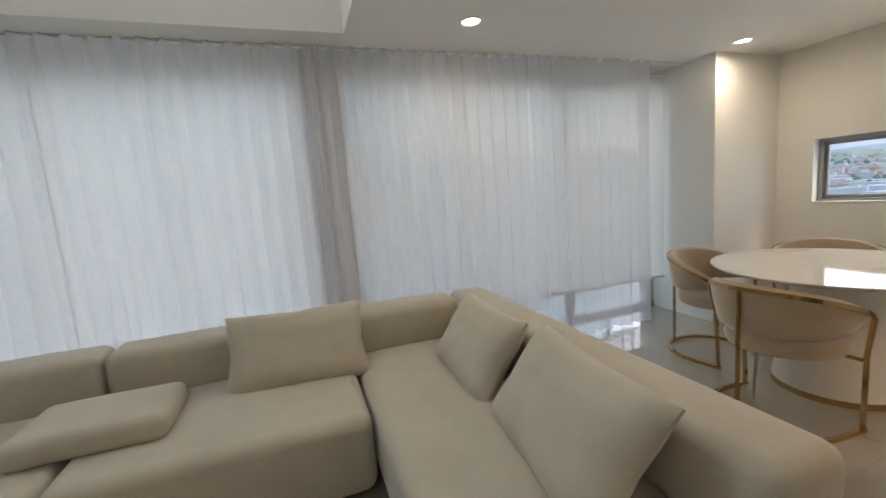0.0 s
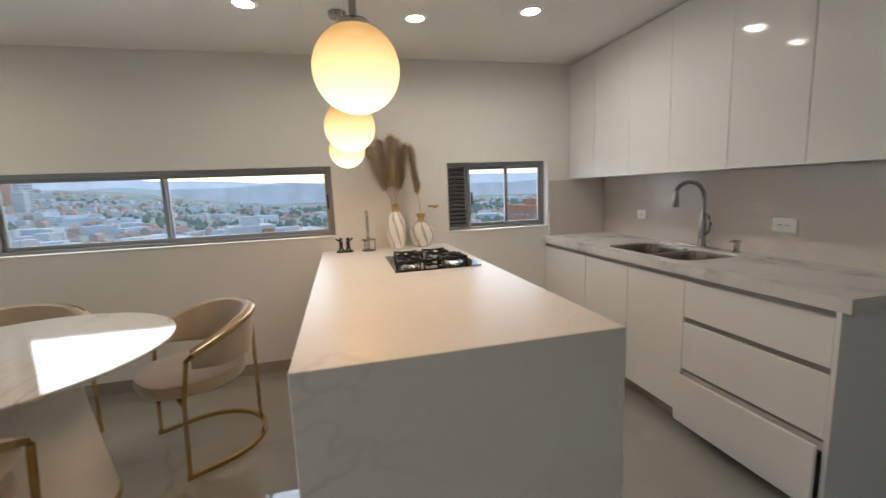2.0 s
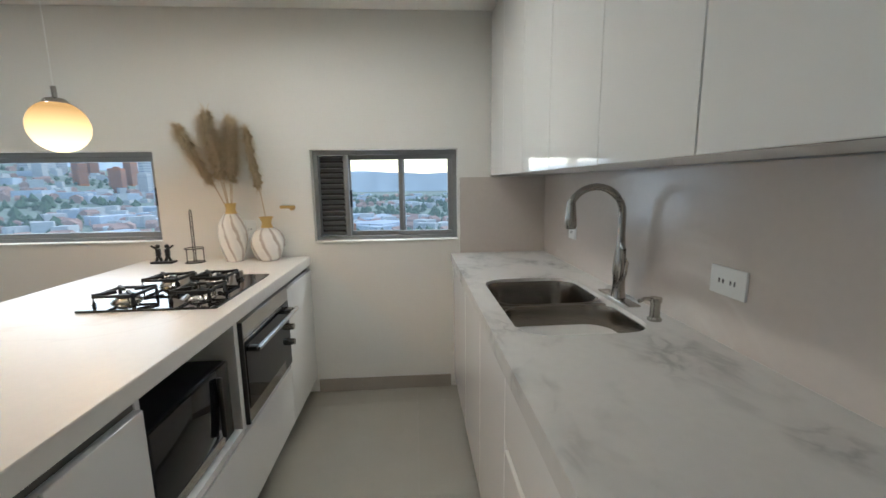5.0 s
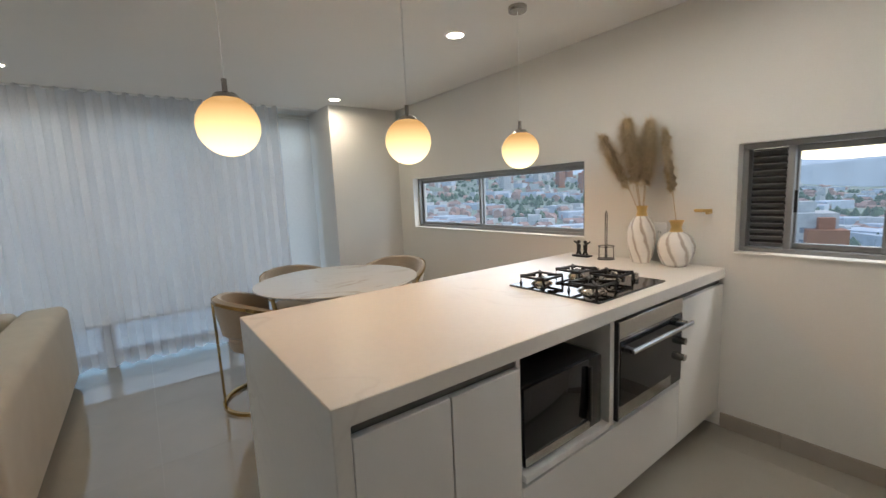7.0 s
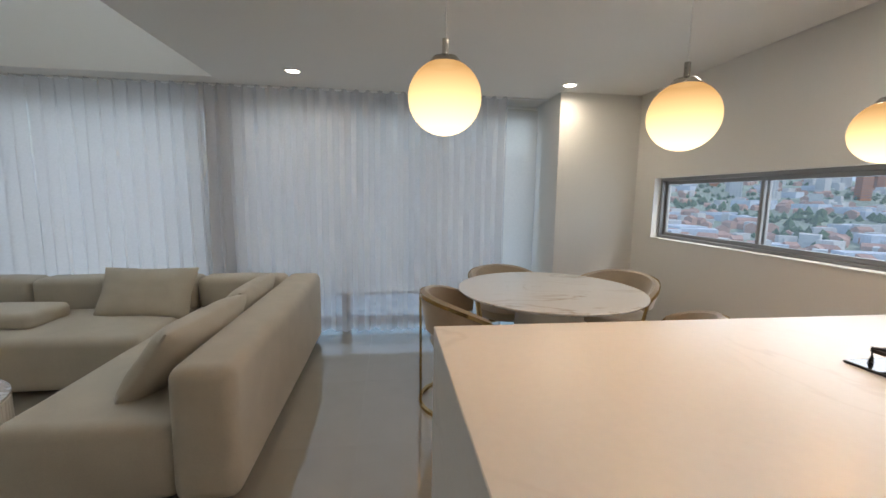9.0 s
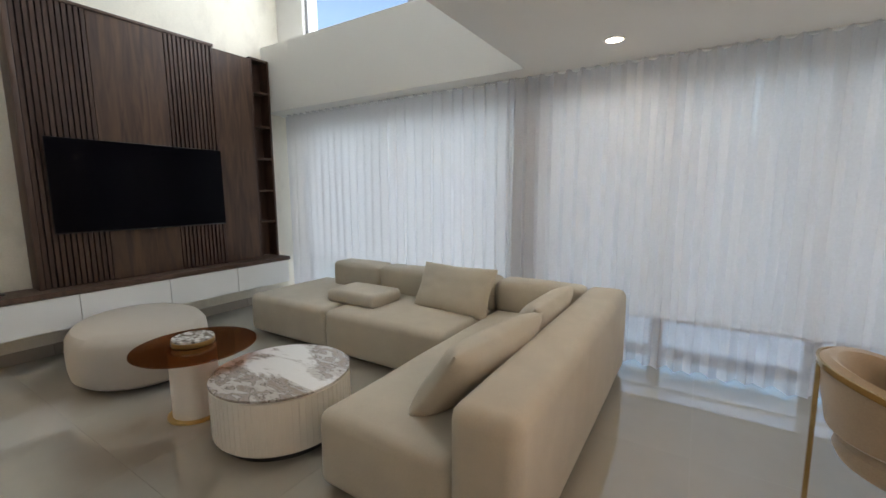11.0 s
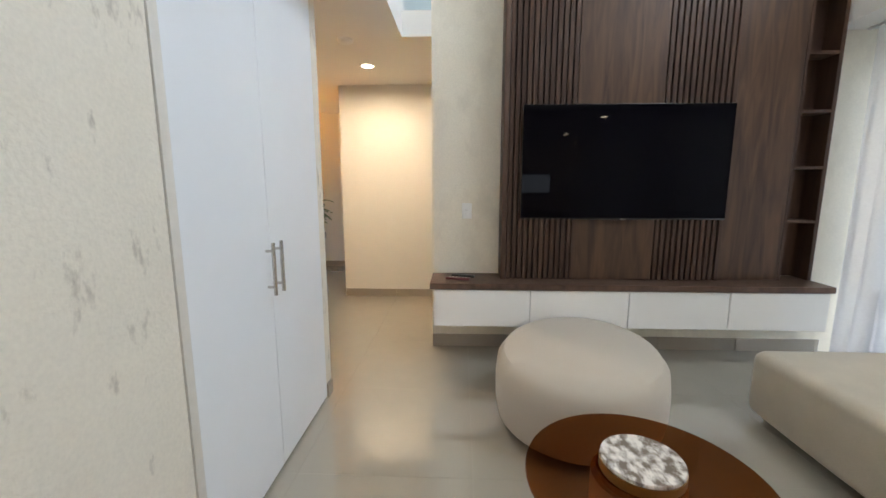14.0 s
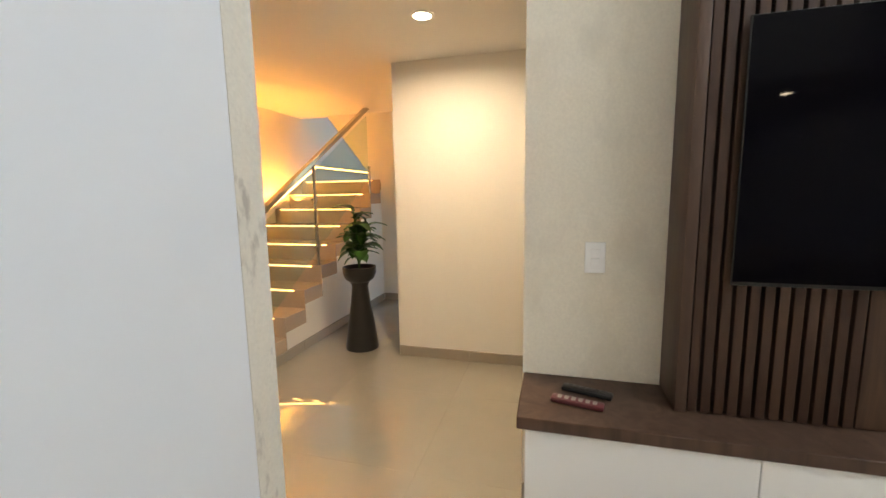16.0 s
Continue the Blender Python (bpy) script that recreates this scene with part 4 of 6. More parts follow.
part("finger_groove", bx(IX0 + 0.046, 2.752, fy + 0.004, fy + 0.02, 0.832, 0.864), SHADEDALUM, isl)
part("finger_groove", bx(3.874, IX1 - 0.003, fy + 0.004, fy + 0.02, 0.832, 0.864), SHADEDALUM, isl)
for a, b, z0, z1 in ((IX0 + 0.048, 2.474, 0.10, 0.832), (2.478, 2.752, 0.10, 0.832), (3.874, IX1 - 0.004, 0.10, 0.832)):
    part("door", bx(a, b, fy - 0.019, fy, z0, z1, bev=0.002, seg=1), LACQUER, isl)
part("drawer_front", bx(2.756, 3.870, fy - 0.019, fy, 0.10, 0.415, bev=0.002, seg=1), LACQUER, isl)
part("back_panel", bx(IX0 + 0.046, IX1 - 0.004, 0.451, 0.47, 0.0, 0.864), LACQUER, isl)

ov = thing("built_in_oven", (3.58, fy, 0.43), "stainless built-in oven with a dark glass door", "oven")
part("body", bx(3.30, 3.862, fy + 0.002, 0.0, 0.445, 0.855), BLACK, ov)
part("side_edge", bx(3.297, 3.305, fy - 0.032, fy + 0.001, 0.445, 0.858), BLACK, ov)
dr = part("door", bx(3.306, 3.76, fy - 0.030, fy, 0.447, 0.782, bev=0.003), STEEL, ov, "brushed steel oven door")
part("window", bx(3.312, 3.757, fy - 0.034, fy - 0.029, 0.505, 0.778, bev=0.001, seg=1), BLACKGLASS, dr, "dark oven glass")
part("control_strip", bx(3.306, 3.862, fy - 0.028, fy, 0.784, 0.856, bev=0.002, seg=1), STEEL, ov)
part("control_panel", bx(3.762, 3.862, fy - 0.029, fy, 0.447, 0.782, bev=0.002, seg=1), BLACKGLASS, ov)
bm = rod(B(), (3.33, fy - 0.072, 0.742), (3.86, fy - 0.072, 0.742), 0.011, 14)
part("handle", bm, STEEL, ov)
for hx in (3.345, 3.80):
    part("handle_bracket", bx(hx - 0.015, hx + 0.015, fy - 0.072, fy - 0.03, 0.733, 0.751, bev=0.003), BLACK, ov)
for kz in (0.74, 0.655, 0.575):
    part("knob", rod(B(), (3.825, fy - 0.028, kz), (3.825, fy - 0.062, kz), 0.019, 20, 0.016), CHROME, ov)

mw = thing("microwave", (3.0, -0.2, 0.451), "black microwave oven in an open niche", "microwave")
part("body", bx(2.785, 3.235, -0.455, -0.06, 0.458, 0.745, bev=0.006), BLACK, mw)
part("door", bx(2.787, 3.15, -0.471, -0.456, 0.462, 0.742, bev=0.004), BLACKGLASS, mw)
part("control_panel", bx(3.153, 3.233, -0.469, -0.456, 0.462, 0.742, bev=0.004), BLACK, mw)
part("handle", bx(3.135, 3.147, -0.488, -0.472, 0.50, 0.72, bev=0.004), BLACK, mw)
part("trim_strip", bx(2.789, 3.15, -0.4735, -0.4715, 0.466, 0.50), STEEL, mw)

hob = thing("gas_hob", (3.56, -0.17, IZ), "black glass gas hob with four cast iron grates", "hob")
HX0, HX1, HY0, HY1 = 3.287, 3.846, -0.424, 0.072
part("glass_plate", bx(HX0, HX1, HY0, HY1, IZ, IZ + 0.009, bev=0.002, seg=1), BLACKGLASS, hob)
for cx, cy, r in ((3.41, -0.03, 0.042), (3.66, -0.05, 0.034), (3.44, -0.29, 0.050), (3.68, -0.24, 0.036)):
    z = IZ + 0.009
    bn = part("burner", lathe(B(), [(0, z + 0.016), (r * 0.9, z + 0.016), (r * 1.15, z + 0.008), (r * 1.3, z)], cx, cy, 28), STEEL, hob)
    part("burner_cap", lathe(B(), [(0, z + 0.026), (r * 0.75, z + 0.025), (r * 0.82, z + 0.020), (r * 0.8, z + 0.0165)], cx, cy, 28), IRON, bn)
    g = B()
    s = 0.10
    for sx, sy in ((1, 0), (-1, 0), (0, 1), (0, -1)):
        c45, s45 = 0.7071, 0.7071
        ux, uy = (sx - sy) * c45, (sx + sy) * s45
        tube(g, [(cx + ux * s, cy + uy * s, z + 0.001), (cx + ux * s, cy + uy * s, z + 0.042), (cx + ux * 0.028, cy + uy * 0.028, z + 0.042)], 0, flat=(0.010, 0.012))
    for q in range(4):
        a0, a1 = math.pi / 4 + q * math.pi / 2, math.pi / 4 + (q + 1) * math.pi / 2
        tube(g, [(cx + s * math.cos(a0), cy + s * math.sin(a0), z + 0.037), (cx + s * math.cos(a1), cy + s * math.sin(a1), z + 0.037)], 0, flat=(0.010, 0.010))
    part("grate", g, IRON, hob)
for k in range(4):
    ky = -0.30 + 0.072 * k
    part("knob", rod(B(), (3.795, ky, IZ + 0.009), (3.795, ky, IZ + 0.036), 0.019, 18, 0.016), CHROME, hob)


def smooth_profile(prof, n=5):
    """The same outline with n soft steps between its points."""
    out = []
    for i in range(len(prof) - 1):
        p0, p1, p2, p3 = prof[max(0, i - 1)], prof[i], prof[i + 1], prof[min(len(prof) - 1, i + 2)]
        for k in range(n):
            t = k / n
            out.append(tuple(0.5 * (2 * b + (c - a) * t + (2 * a - 5 * b + 4 * c - d) * t * t + (3 * b - a - 3 * c + d) * t**3) for a, b, c, d in zip(p0, p1, p2, p3)))
    return [(max(0.0, r), z) for r, z in out] + [prof[-1]]


def vase(at, prof, neck, label):
    t = thing("vase", at, label, "vase", "marbled vases")
    bm = lathe(B(), [(r, at[2] + z) for r, z in smooth_profile(prof)], at[0], at[1], 84)
    for v in bm.verts:
        dx, dy, h = v.co.x - at[0], v.co.y - at[1], v.co.z - at[2]
        k = 1 + 0.035 * math.sin(7 * math.atan2(dy, dx) + 26 * h)
        v.co.x, v.co.y = at[0] + dx * k, at[1] + dy * k
    part("body", bm, VASE, t)
    part("gold_neck", lathe(B(), [(r, at[2] + z) for r, z in neck], at[0], at[1], 36), GOLD_DULL, t)
    return t


VA, VB = (4.285, -0.075, IZ), (4.285, -0.275, IZ)
vase(VA, [(0, 0.001), (0.045, 0.001), (0.055, 0.02), (0.072, 0.09), (0.078, 0.16), (0.070, 0.22), (0.050, 0.265), (0.034, 0.285)], [(0.034, 0.285), (0.032, 0.292), (0.026, 0.31), (0.030, 0.335), (0.036, 0.345), (0.030, 0.345), (0.022, 0.31)], "tall marbled vase with a gold neck and pampas")
vase(VB, [(0, 0.001), (0.050, 0.001), (0.075, 0.03), (0.094, 0.09), (0.090, 0.14), (0.066, 0.18), (0.036, 0.198)], [(0.036, 0.198), (0.032, 0.205), (0.026, 0.225), (0.034, 0.25), (0.042, 0.262), (0.036, 0.262), (0.022, 0.225)], "round marbled vase with a gold neck")


def plume(base, tip, spread, seed, count=1300):
    """A feathery pampas head: many fine hairs along a bent stalk."""
    rnd = random.Random(seed)
    t = thing("pampas_stem", base, "dry beige pampas plume in a vase", "dried plant", "pampas stems")
    b, e = Vector(base), Vector(tip)
    pts = [b.lerp(e, k / 10) + Vector((0, 0, 0.02 * math.sin(k / 10 * math.pi))) for k in range(11)]
    part("stalk", tube(B(), pts, 0.0022, 6), STALK, t)
    bm = B()
    d = (e - b).normalized()
    for k in range(count):
        f = rnd.uniform(0.36, 1.0)
        p = b.lerp(e, f)
        wid = spread * math.sin(math.pi * min(1, (f - 0.30) / 0.86)) ** 0.55
        a = rnd.uniform(0, 2 * math.pi)
        side = Vector((math.cos(a), math.sin(a), rnd.uniform(-0.3, 0.2)))
        reach = rnd.random() ** 0.7
        q = p + side * wid * (0.1 + 1.05 * reach) + d * rnd.uniform(-0.02, 0.10) - Vector((0, 0, 0.06 * reach * rnd.random()))
        w = d.cross(side).normalized() * 0.0008
        mid = p.lerp(q, 0.5) + d * 0.028
        vs = [bm.verts.new(v) for v in (p - w, p + w, mid + w, q, mid - w)]
        bm.faces.new(vs)
    part("plume", bm, PLUME, t)


for k, (ty, tz, tx) in enumerate(((0.10, 1.66, 4.17), (0.02, 1.71, 4.27), (-0.05, 1.73, 4.16), (-0.11, 1.72, 4.28), (-0.155, 1.67, 4.21))):
    plume((4.285 + 0.004 * k - 0.01, -0.075 - 0.004 * k + 0.01, IZ + 0.30), (tx, ty, tz), 0.105, k, 2600)
plume((4.285, -0.275, IZ + 0.235), (4.25, -0.215, 1.66), 0.07, 9, 1200)

fig = B()
fx, fyy = 4.27, 0.33
box(fig, fx - 0.03, fx + 0.03, fyy - 0.062, fyy + 0.062, IZ, IZ + 0.012, 0.002)
for dy in (-0.026, 0.026):
    rod(fig, (fx, fyy + dy - 0.015, IZ + 0.012), (fx, fyy + dy, IZ + 0.05), 0.008)
    rod(fig, (fx, fyy + dy + 0.015, IZ + 0.012), (fx, fyy + dy, IZ + 0.05), 0.008)
    rod(fig, (fx, fyy + dy, IZ + 0.045), (fx, fyy + dy, IZ + 0.085), 0.014)
    bmesh.ops.create_uvsphere(fig, u_segments=12, v_segments=8, radius=0.013, matrix=Matrix.Translation((fx, fyy + dy, IZ + 0.10)))
    rod(fig, (fx, fyy + dy, IZ + 0.08), (fx, fyy + dy * 2.4, IZ + 0.105), 0.006)
single("figurine", fig, BLACK, "small black abstract figurine on a flat base", "figurine")

hold = thing("paper_towel_stand", (4.27, 0.15, IZ), "black wire paper towel stand", "paper towel stand")
part("base", lathe(B(), [(0, IZ + 0.005), (0.052, IZ + 0.005), (0.055, IZ), ], 4.27, 0.15, 30), BLACK, hold)
part("pole", tube(B(), [(4.27, 0.144, IZ + 0.004), (4.27, 0.144, IZ + 0.30), (4.27, 0.15, IZ + 0.315), (4.27, 0.156, IZ + 0.30), (4.27, 0.156, IZ + 0.004)], 0.003), BLACK, hold)
part("ring", tube(B(), [(4.27 + 0.05 * math.cos(a), 0.15 + 0.05 * math.sin(a), IZ + 0.085) for a in [k * math.pi / 12 for k in range(24)]], 0.0028, closed=True), BLACK, hold)
for a in (0.6, 2.7, 4.8):
    px, py = 4.27 + 0.05 * math.cos(a), 0.15 + 0.05 * math.sin(a)
    part("upright", rod(B(), (px, py, IZ + 0.003), (px, py, IZ + 0.085), 0.0028), BLACK, hold)
vl = thing("gas_valve", (EAST - 0.02, -0.40, 1.225), "brass gas valve on the wall", "valve")
part("stem", rod(B(), (EAST, -0.41, 1.222), (EAST - 0.05, -0.41, 1.222), 0.009), GOLD_DULL, vl)
part("lever", bx(EAST - 0.058, EAST - 0.046, -0.435, -0.345, 1.226, 1.244, bev=0.004), GOLD_DULL, vl)


def socket(name, axis, at, u, z, w, h, label, slots=0):
    """A white wall plate on a wall that runs along x or y."""
    t = thing(name, (u, at, z) if axis == "x" else (at, u, z), label, "socket" if slots else "switch")
    sg = 1 if (axis == "x" or at < 0) else -1
    def plate(a0, a1, b0, b1, d0, d1, bev):
        lo, hi = sorted((at + sg * d0, at + sg * d1))
        return bx(u + a0, u + a1, lo, hi, z + b0, z + b1, bev=bev) if axis == "x" else bx(lo, hi, u + a0, u + a1, z + b0, z + b1, bev=bev)
    part("plate", plate(-w / 2, w / 2, -h / 2, h / 2, 0, 0.009, 0.003), PLASTIC, t)
    if slots:
        for k in range(slots):
            c = (k - (slots - 1) / 2) * 0.04
            for e in (-0.007, 0.007):
                part("slot", plate(c + e - 0.0015, c + e + 0.0015, -0.006, 0.006, 0.008, 0.0105, 0), BLACK, t)
    else:
        for b in (-0.018, 0.018):
            part("rocker", plate(-0.017, 0.017, b - 0.016, b + 0.016, 0.008, 0.013, 0.002), PLASTIC, t)
    return t


socket("wall_socket", "y", EAST, -0.14, 1.10, 0.075, 0.115, "white wall socket above the island", 1)
socket("light_switch", "y", TVX, 0.435, 1.10, 0.075, 0.12, "white double light switch plate")

# ---- kitchen run ----
KX0, KX1, KY = 2.10, EAST - 0.001, -1.385
FRONTS = [(2.155, 2.838), (2.842, 3.284), (3.288, 3.75), (3.754, KX1 - 0.002)]
setting("backsplash", bx(KX0, KX1, SOUTH + 0.0005, SOUTH + 0.014, 0.92, 1.408), SPLASH, "taupe veined stone backsplash")
setting("backsplash_return", bx(EAST - 0.013, EAST - 0.0005, SOUTH + 0.015, -1.45, 0.92, 1.40), SPLASH, "taupe stone return under the cabinet")
fyk = KY - 0.035
for k, (a, b) in enumerate(FRONTS):
    if k == 0:
        u = thing("drawer_unit", ((a + b) / 2, -1.7, 0), "white three-drawer base unit, lowest drawer ajar", "drawer unit")
        bm = B()
        box(bm, 2.135, 2.153, SOUTH + 0.001, fyk + 0.019, 0.0, 0.862)
        box(bm, a - 0.002, b + 0.001, SOUTH + 0.001, fyk - 0.002, 0.095, 0.83)
        part("carcass", bm, LACQUER, u)
        for z0, z1, out in ((0.635, 0.832, 0), (0.345, 0.605, 0), (0.06, 0.325, 0.045)):
            d = part("drawer", bx(a, b, fyk + out, fyk + 0.018 + out, z0, z1, bev=0.002, seg=1), LACQUER, u)
            if out:
                part("drawer_box", bx(a + 0.012, b - 0.012, fyk - 0.001, fyk + out - 0.001, z0 + 0.03, z1 - 0.04), DARKSTEEL, d)
            part("finger_groove", bx(a, b, fyk - 0.0015, fyk + 0.004, z1 + 0.001, z1 + 0.028), ALUM, u)
    else:
        u = thing("base_cabinet", ((a + b) / 2, -1.7, 0), "white handleless kitchen base cabinet", "cabinet", "kitchen base cabinets")
        part("carcass", bx(a - 0.001, b + 0.001, SOUTH + 0.001, fyk - 0.002, 0.095, 0.70 if k == 2 else 0.83), CARCASS, u)
        part("door", bx(a, b, fyk, fyk + 0.018, 0.085, 0.832, bev=0.002, seg=1), LACQUER, u)
        part("finger_groove", bx(a, b, fyk - 0.0015, fyk + 0.004, 0.833, 0.861), ALUM, u)
    part("plinth", bx(a, b, SOUTH + 0.05, fyk - 0.04, 0.0, 0.094), SKIRT, u)

# worktop with a cut-out for the sink
SX0, SX1, SY0, SY1 = 2.90, 3.62, -1.885, -1.465
bm = B()


def rounded(x0, x1, y0, y1, r, n=7):
    """The outline of a rectangle with round corners."""
    out = []
    for cx, cy, a0 in ((x1 - r, y1 - r, 0), (x0 + r, y1 - r, 90), (x0 + r, y0 + r, 180), (x1 - r, y0 + r, 270)):
        for k in range(n):
            a = radians(a0 + 90 * k / (n - 1))
            out.append((cx + r * math.cos(a), cy + r * math.sin(a)))
    return out


rims = []
for outline in ([(KX0, SOUTH + 0.015), (KX1 - 0.014, SOUTH + 0.015), (KX1 - 0.014, KY), (KX0, KY)], rounded(SX0, SX1, SY0, SY1, 0.10)):
    vs = [bm.verts.new((px, py, 0.92)) for px, py in outline]
    rims += [bm.edges.new((vs[k], vs[(k + 1) % len(vs)])) for k in range(len(vs))]
bmesh.ops.triangle_fill(bm, edges=rims, use_beauty=True)
res = bmesh.ops.extrude_face_region(bm, geom=list(bm.faces))
bmesh.ops.translate(bm, vec=(0, 0, -0.056), verts=[v for v in res["geom"] if isinstance(v, bmesh.types.BMVert)])
single("worktop", bm, COUNTER, "grey veined stone worktop on the base cabinets", "worktop")


def basin(bm, x0, x1, y0, y1, z0, z1, r):
    """A pressed bowl with rounded corners, open at the top."""
    def outline(ins, rr):
        pts = []
        for cx, cy, a0 in ((x1 - ins - rr, y1 - ins - rr, 0), (x0 + ins + rr, y1 - ins - rr, 90), (x0 + ins + rr, y0 + ins + rr, 180), (x1 - ins - rr, y0 + ins + rr, 270)):
            for k in range(7):
                a = radians(a0 + 15 * k)
                pts.append((cx + rr * math.cos(a), cy + rr * math.sin(a)))
        return pts
    rings = []
    for ins, z, rr in ((-0.012, z1, r + 0.012), (0, z1, r), (0.004, z1 - 0.02, r), (0.012, z0 + 0.03, r * 0.9), (0.04, z0 + 0.003, r * 0.7), (0.15, z0, 0.03)):
        rings.append([bm.verts.new((px, py, z)) for px, py in outline(ins, rr)])
    n = len(rings[0])
    for a, b in zip(rings, rings[1:]):
        for k in range(n):
            bm.faces.new((a[k], a[(k + 1) % n], b[(k + 1) % n], b[k]))
    bm.faces.new(rings[-1])


sk = thing("double_sink", (3.26, -1.67, 0.72), "stainless double bowl undermount sink", "sink")
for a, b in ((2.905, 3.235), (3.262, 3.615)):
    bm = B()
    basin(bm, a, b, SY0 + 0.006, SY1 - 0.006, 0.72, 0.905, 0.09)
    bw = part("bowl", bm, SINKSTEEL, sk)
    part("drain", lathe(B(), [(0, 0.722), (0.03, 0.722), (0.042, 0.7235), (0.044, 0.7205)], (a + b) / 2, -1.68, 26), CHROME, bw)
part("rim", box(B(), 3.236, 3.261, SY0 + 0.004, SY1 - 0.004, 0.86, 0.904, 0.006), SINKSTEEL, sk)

fc = thing("kitchen_faucet", (3.25, -1.93, 0.92), "satin nickel pull-down gooseneck faucet", "faucet")
part("base_plate", bx(3.13, 3.37, -1.955, -1.905, 0.92, 0.928, bev=0.004), CHROME, fc)
part("body", lathe(B(), [(0.0, 0.928), (0.028, 0.928), (0.024, 0.95), (0.022, 0.99), (0.026, 1.03), (0.024, 1.07), (0.017, 1.12), (0.014, 1.16)], 3.25, -1.93, 28), CHROME, fc)
pts = [(3.25, -1.93, 1.14), (3.25, -1.93, 1.24)] + [(3.25 + 0.02 * (1 - math.cos(a)), -1.93 + 0.095 * (1 - math.cos(a)), 1.245 + 0.10 * math.sin(a)) for a in [k * math.pi / 14 for k in range(13)]]
part("spout", tube(B(), pts, 0.0135, 14), CHROME, fc)
e = Vector(pts[-1])
part("spray_head", lathe(B(), [(0, e.z - 0.10), (0.019, e.z - 0.10), (0.023, e.z - 0.085), (0.018, e.z - 0.03), (0.0145, e.z + 0.006)], e.x, e.y, 24), CHROME, fc)
part("lever", tube(B(), [(3.225, -1.925, 1.00), (3.19, -1.92, 1.03), (3.175, -1.915, 1.075), (3.19, -1.912, 1.12), (3.215, -1.915, 1.14)], 0.008, 10), CHROME, fc)
sd = thing("soap_dispenser", (3.0, -1.925, 0.92), "satin nickel soap dispenser by the sink", "soap dispenser")
part("body", lathe(B(), [(0, 0.92), (0.022, 0.92), (0.022, 0.926), (0.016, 0.932), (0.015, 0.975), (0.019, 0.982), (0.019, 0.995), (0, 0.995)], 3.0, -1.925, 24), CHROME, sd)
part("nozzle", tube(B(), [(3.0, -1.925, 0.988), (3.0, -1.89, 0.993), (3.0, -1.868, 0.984)], 0.006, 10), CHROME, sd)
socket("wall_socket", "x", SOUTH + 0.014, 2.79, 1.095, 0.125, 0.078, "white double socket on the stone backsplash", 2)
socket("wall_socket", "x", SOUTH + 0.014, 3.88, 1.10, 0.09, 0.07, "white socket on the stone backsplash", 1)

UP = [2.092, 2.472, 2.852, 3.25, 3.615, 4.02, KX1 - 0.002]
UY = -1.645
for a, b in zip(UP, UP[1:]):
    u = thing("wall_cabinet", ((a + b) / 2, -1.8, 1.41), "glossy white handleless wall cabinet", "cabinet", "kitchen wall cabinets")
    part("carcass", bx(a + 0.0005, b - 0.0005, SOUTH + 0.0145, UY - 0.02, 1.412, CEIL - 0.012), CARCASS, u)
    part("door", bx(a + 0.0015, b - 0.0015, UY - 0.019, UY, 1.408, CEIL - 0.012, bev=0.0015, seg=1), LACQUER, u)

# ---- laundry ----
jm = thing("door_frame", (1.66, SOUTH - 0.06, 0), "white doorway frame to the laundry", "door frame")
part("jamb", bx(2.035, 2.10, SOUTH - 0.125, SOUTH + 0.006, 0.0, 2.25, bev=0.003), LACQUER, jm)
part("jamb", bx(1.24, 1.285, SOUTH - 0.125, SOUTH + 0.006, 0.0, 2.25, bev=0.003), LACQUER, jm)
part("head", bx(1.285, 2.035, SOUTH - 0.124, SOUTH + 0.005, 2.205, 2.249), LACQUER, jm)
dd = thing("door_1", (1.27, SOUTH - 0.13, 0), "white grooved laundry door standing open", "door")
dd.rotation_euler = (0, 0, radians(-75))
dd["kind"] = "structure"


def local_part(name, bm, material, parent, label=""):
    """A mesh given in the parent's own axes."""
    ob = new(name, finish(name, bm, material))
    ob.parent = parent
    return tagged(ob, label)


bm = B()
for z0, z1 in ((0.008, 0.55), (0.556, 1.10), (1.106, 1.65), (1.656, 2.19)):
    box(bm, 0.0, 0.75, -0.038, 0.0, z0, z1, 0.002, 1)
box(bm, 0.004, 0.746, -0.034, -0.004, 0.01, 2.188)
local_part("leaf", bm, LACQUER, dd)
hn = local_part("handle", bx(0.665, 0.705, 0.0, 0.008, 0.93, 1.05, bev=0.003), CHROME, dd)
local_part("lever", tube(B(), [(0.685, 0.006, 1.0), (0.685, 0.05, 1.0), (0.585, 0.052, 1.0)], 0.009, 10), CHROME, hn)
for hz in (0.25, 1.9):
    local_part("hinge", bx(-0.012, 0.012, -0.045, -0.038, hz, hz + 0.09), CHROME, dd)

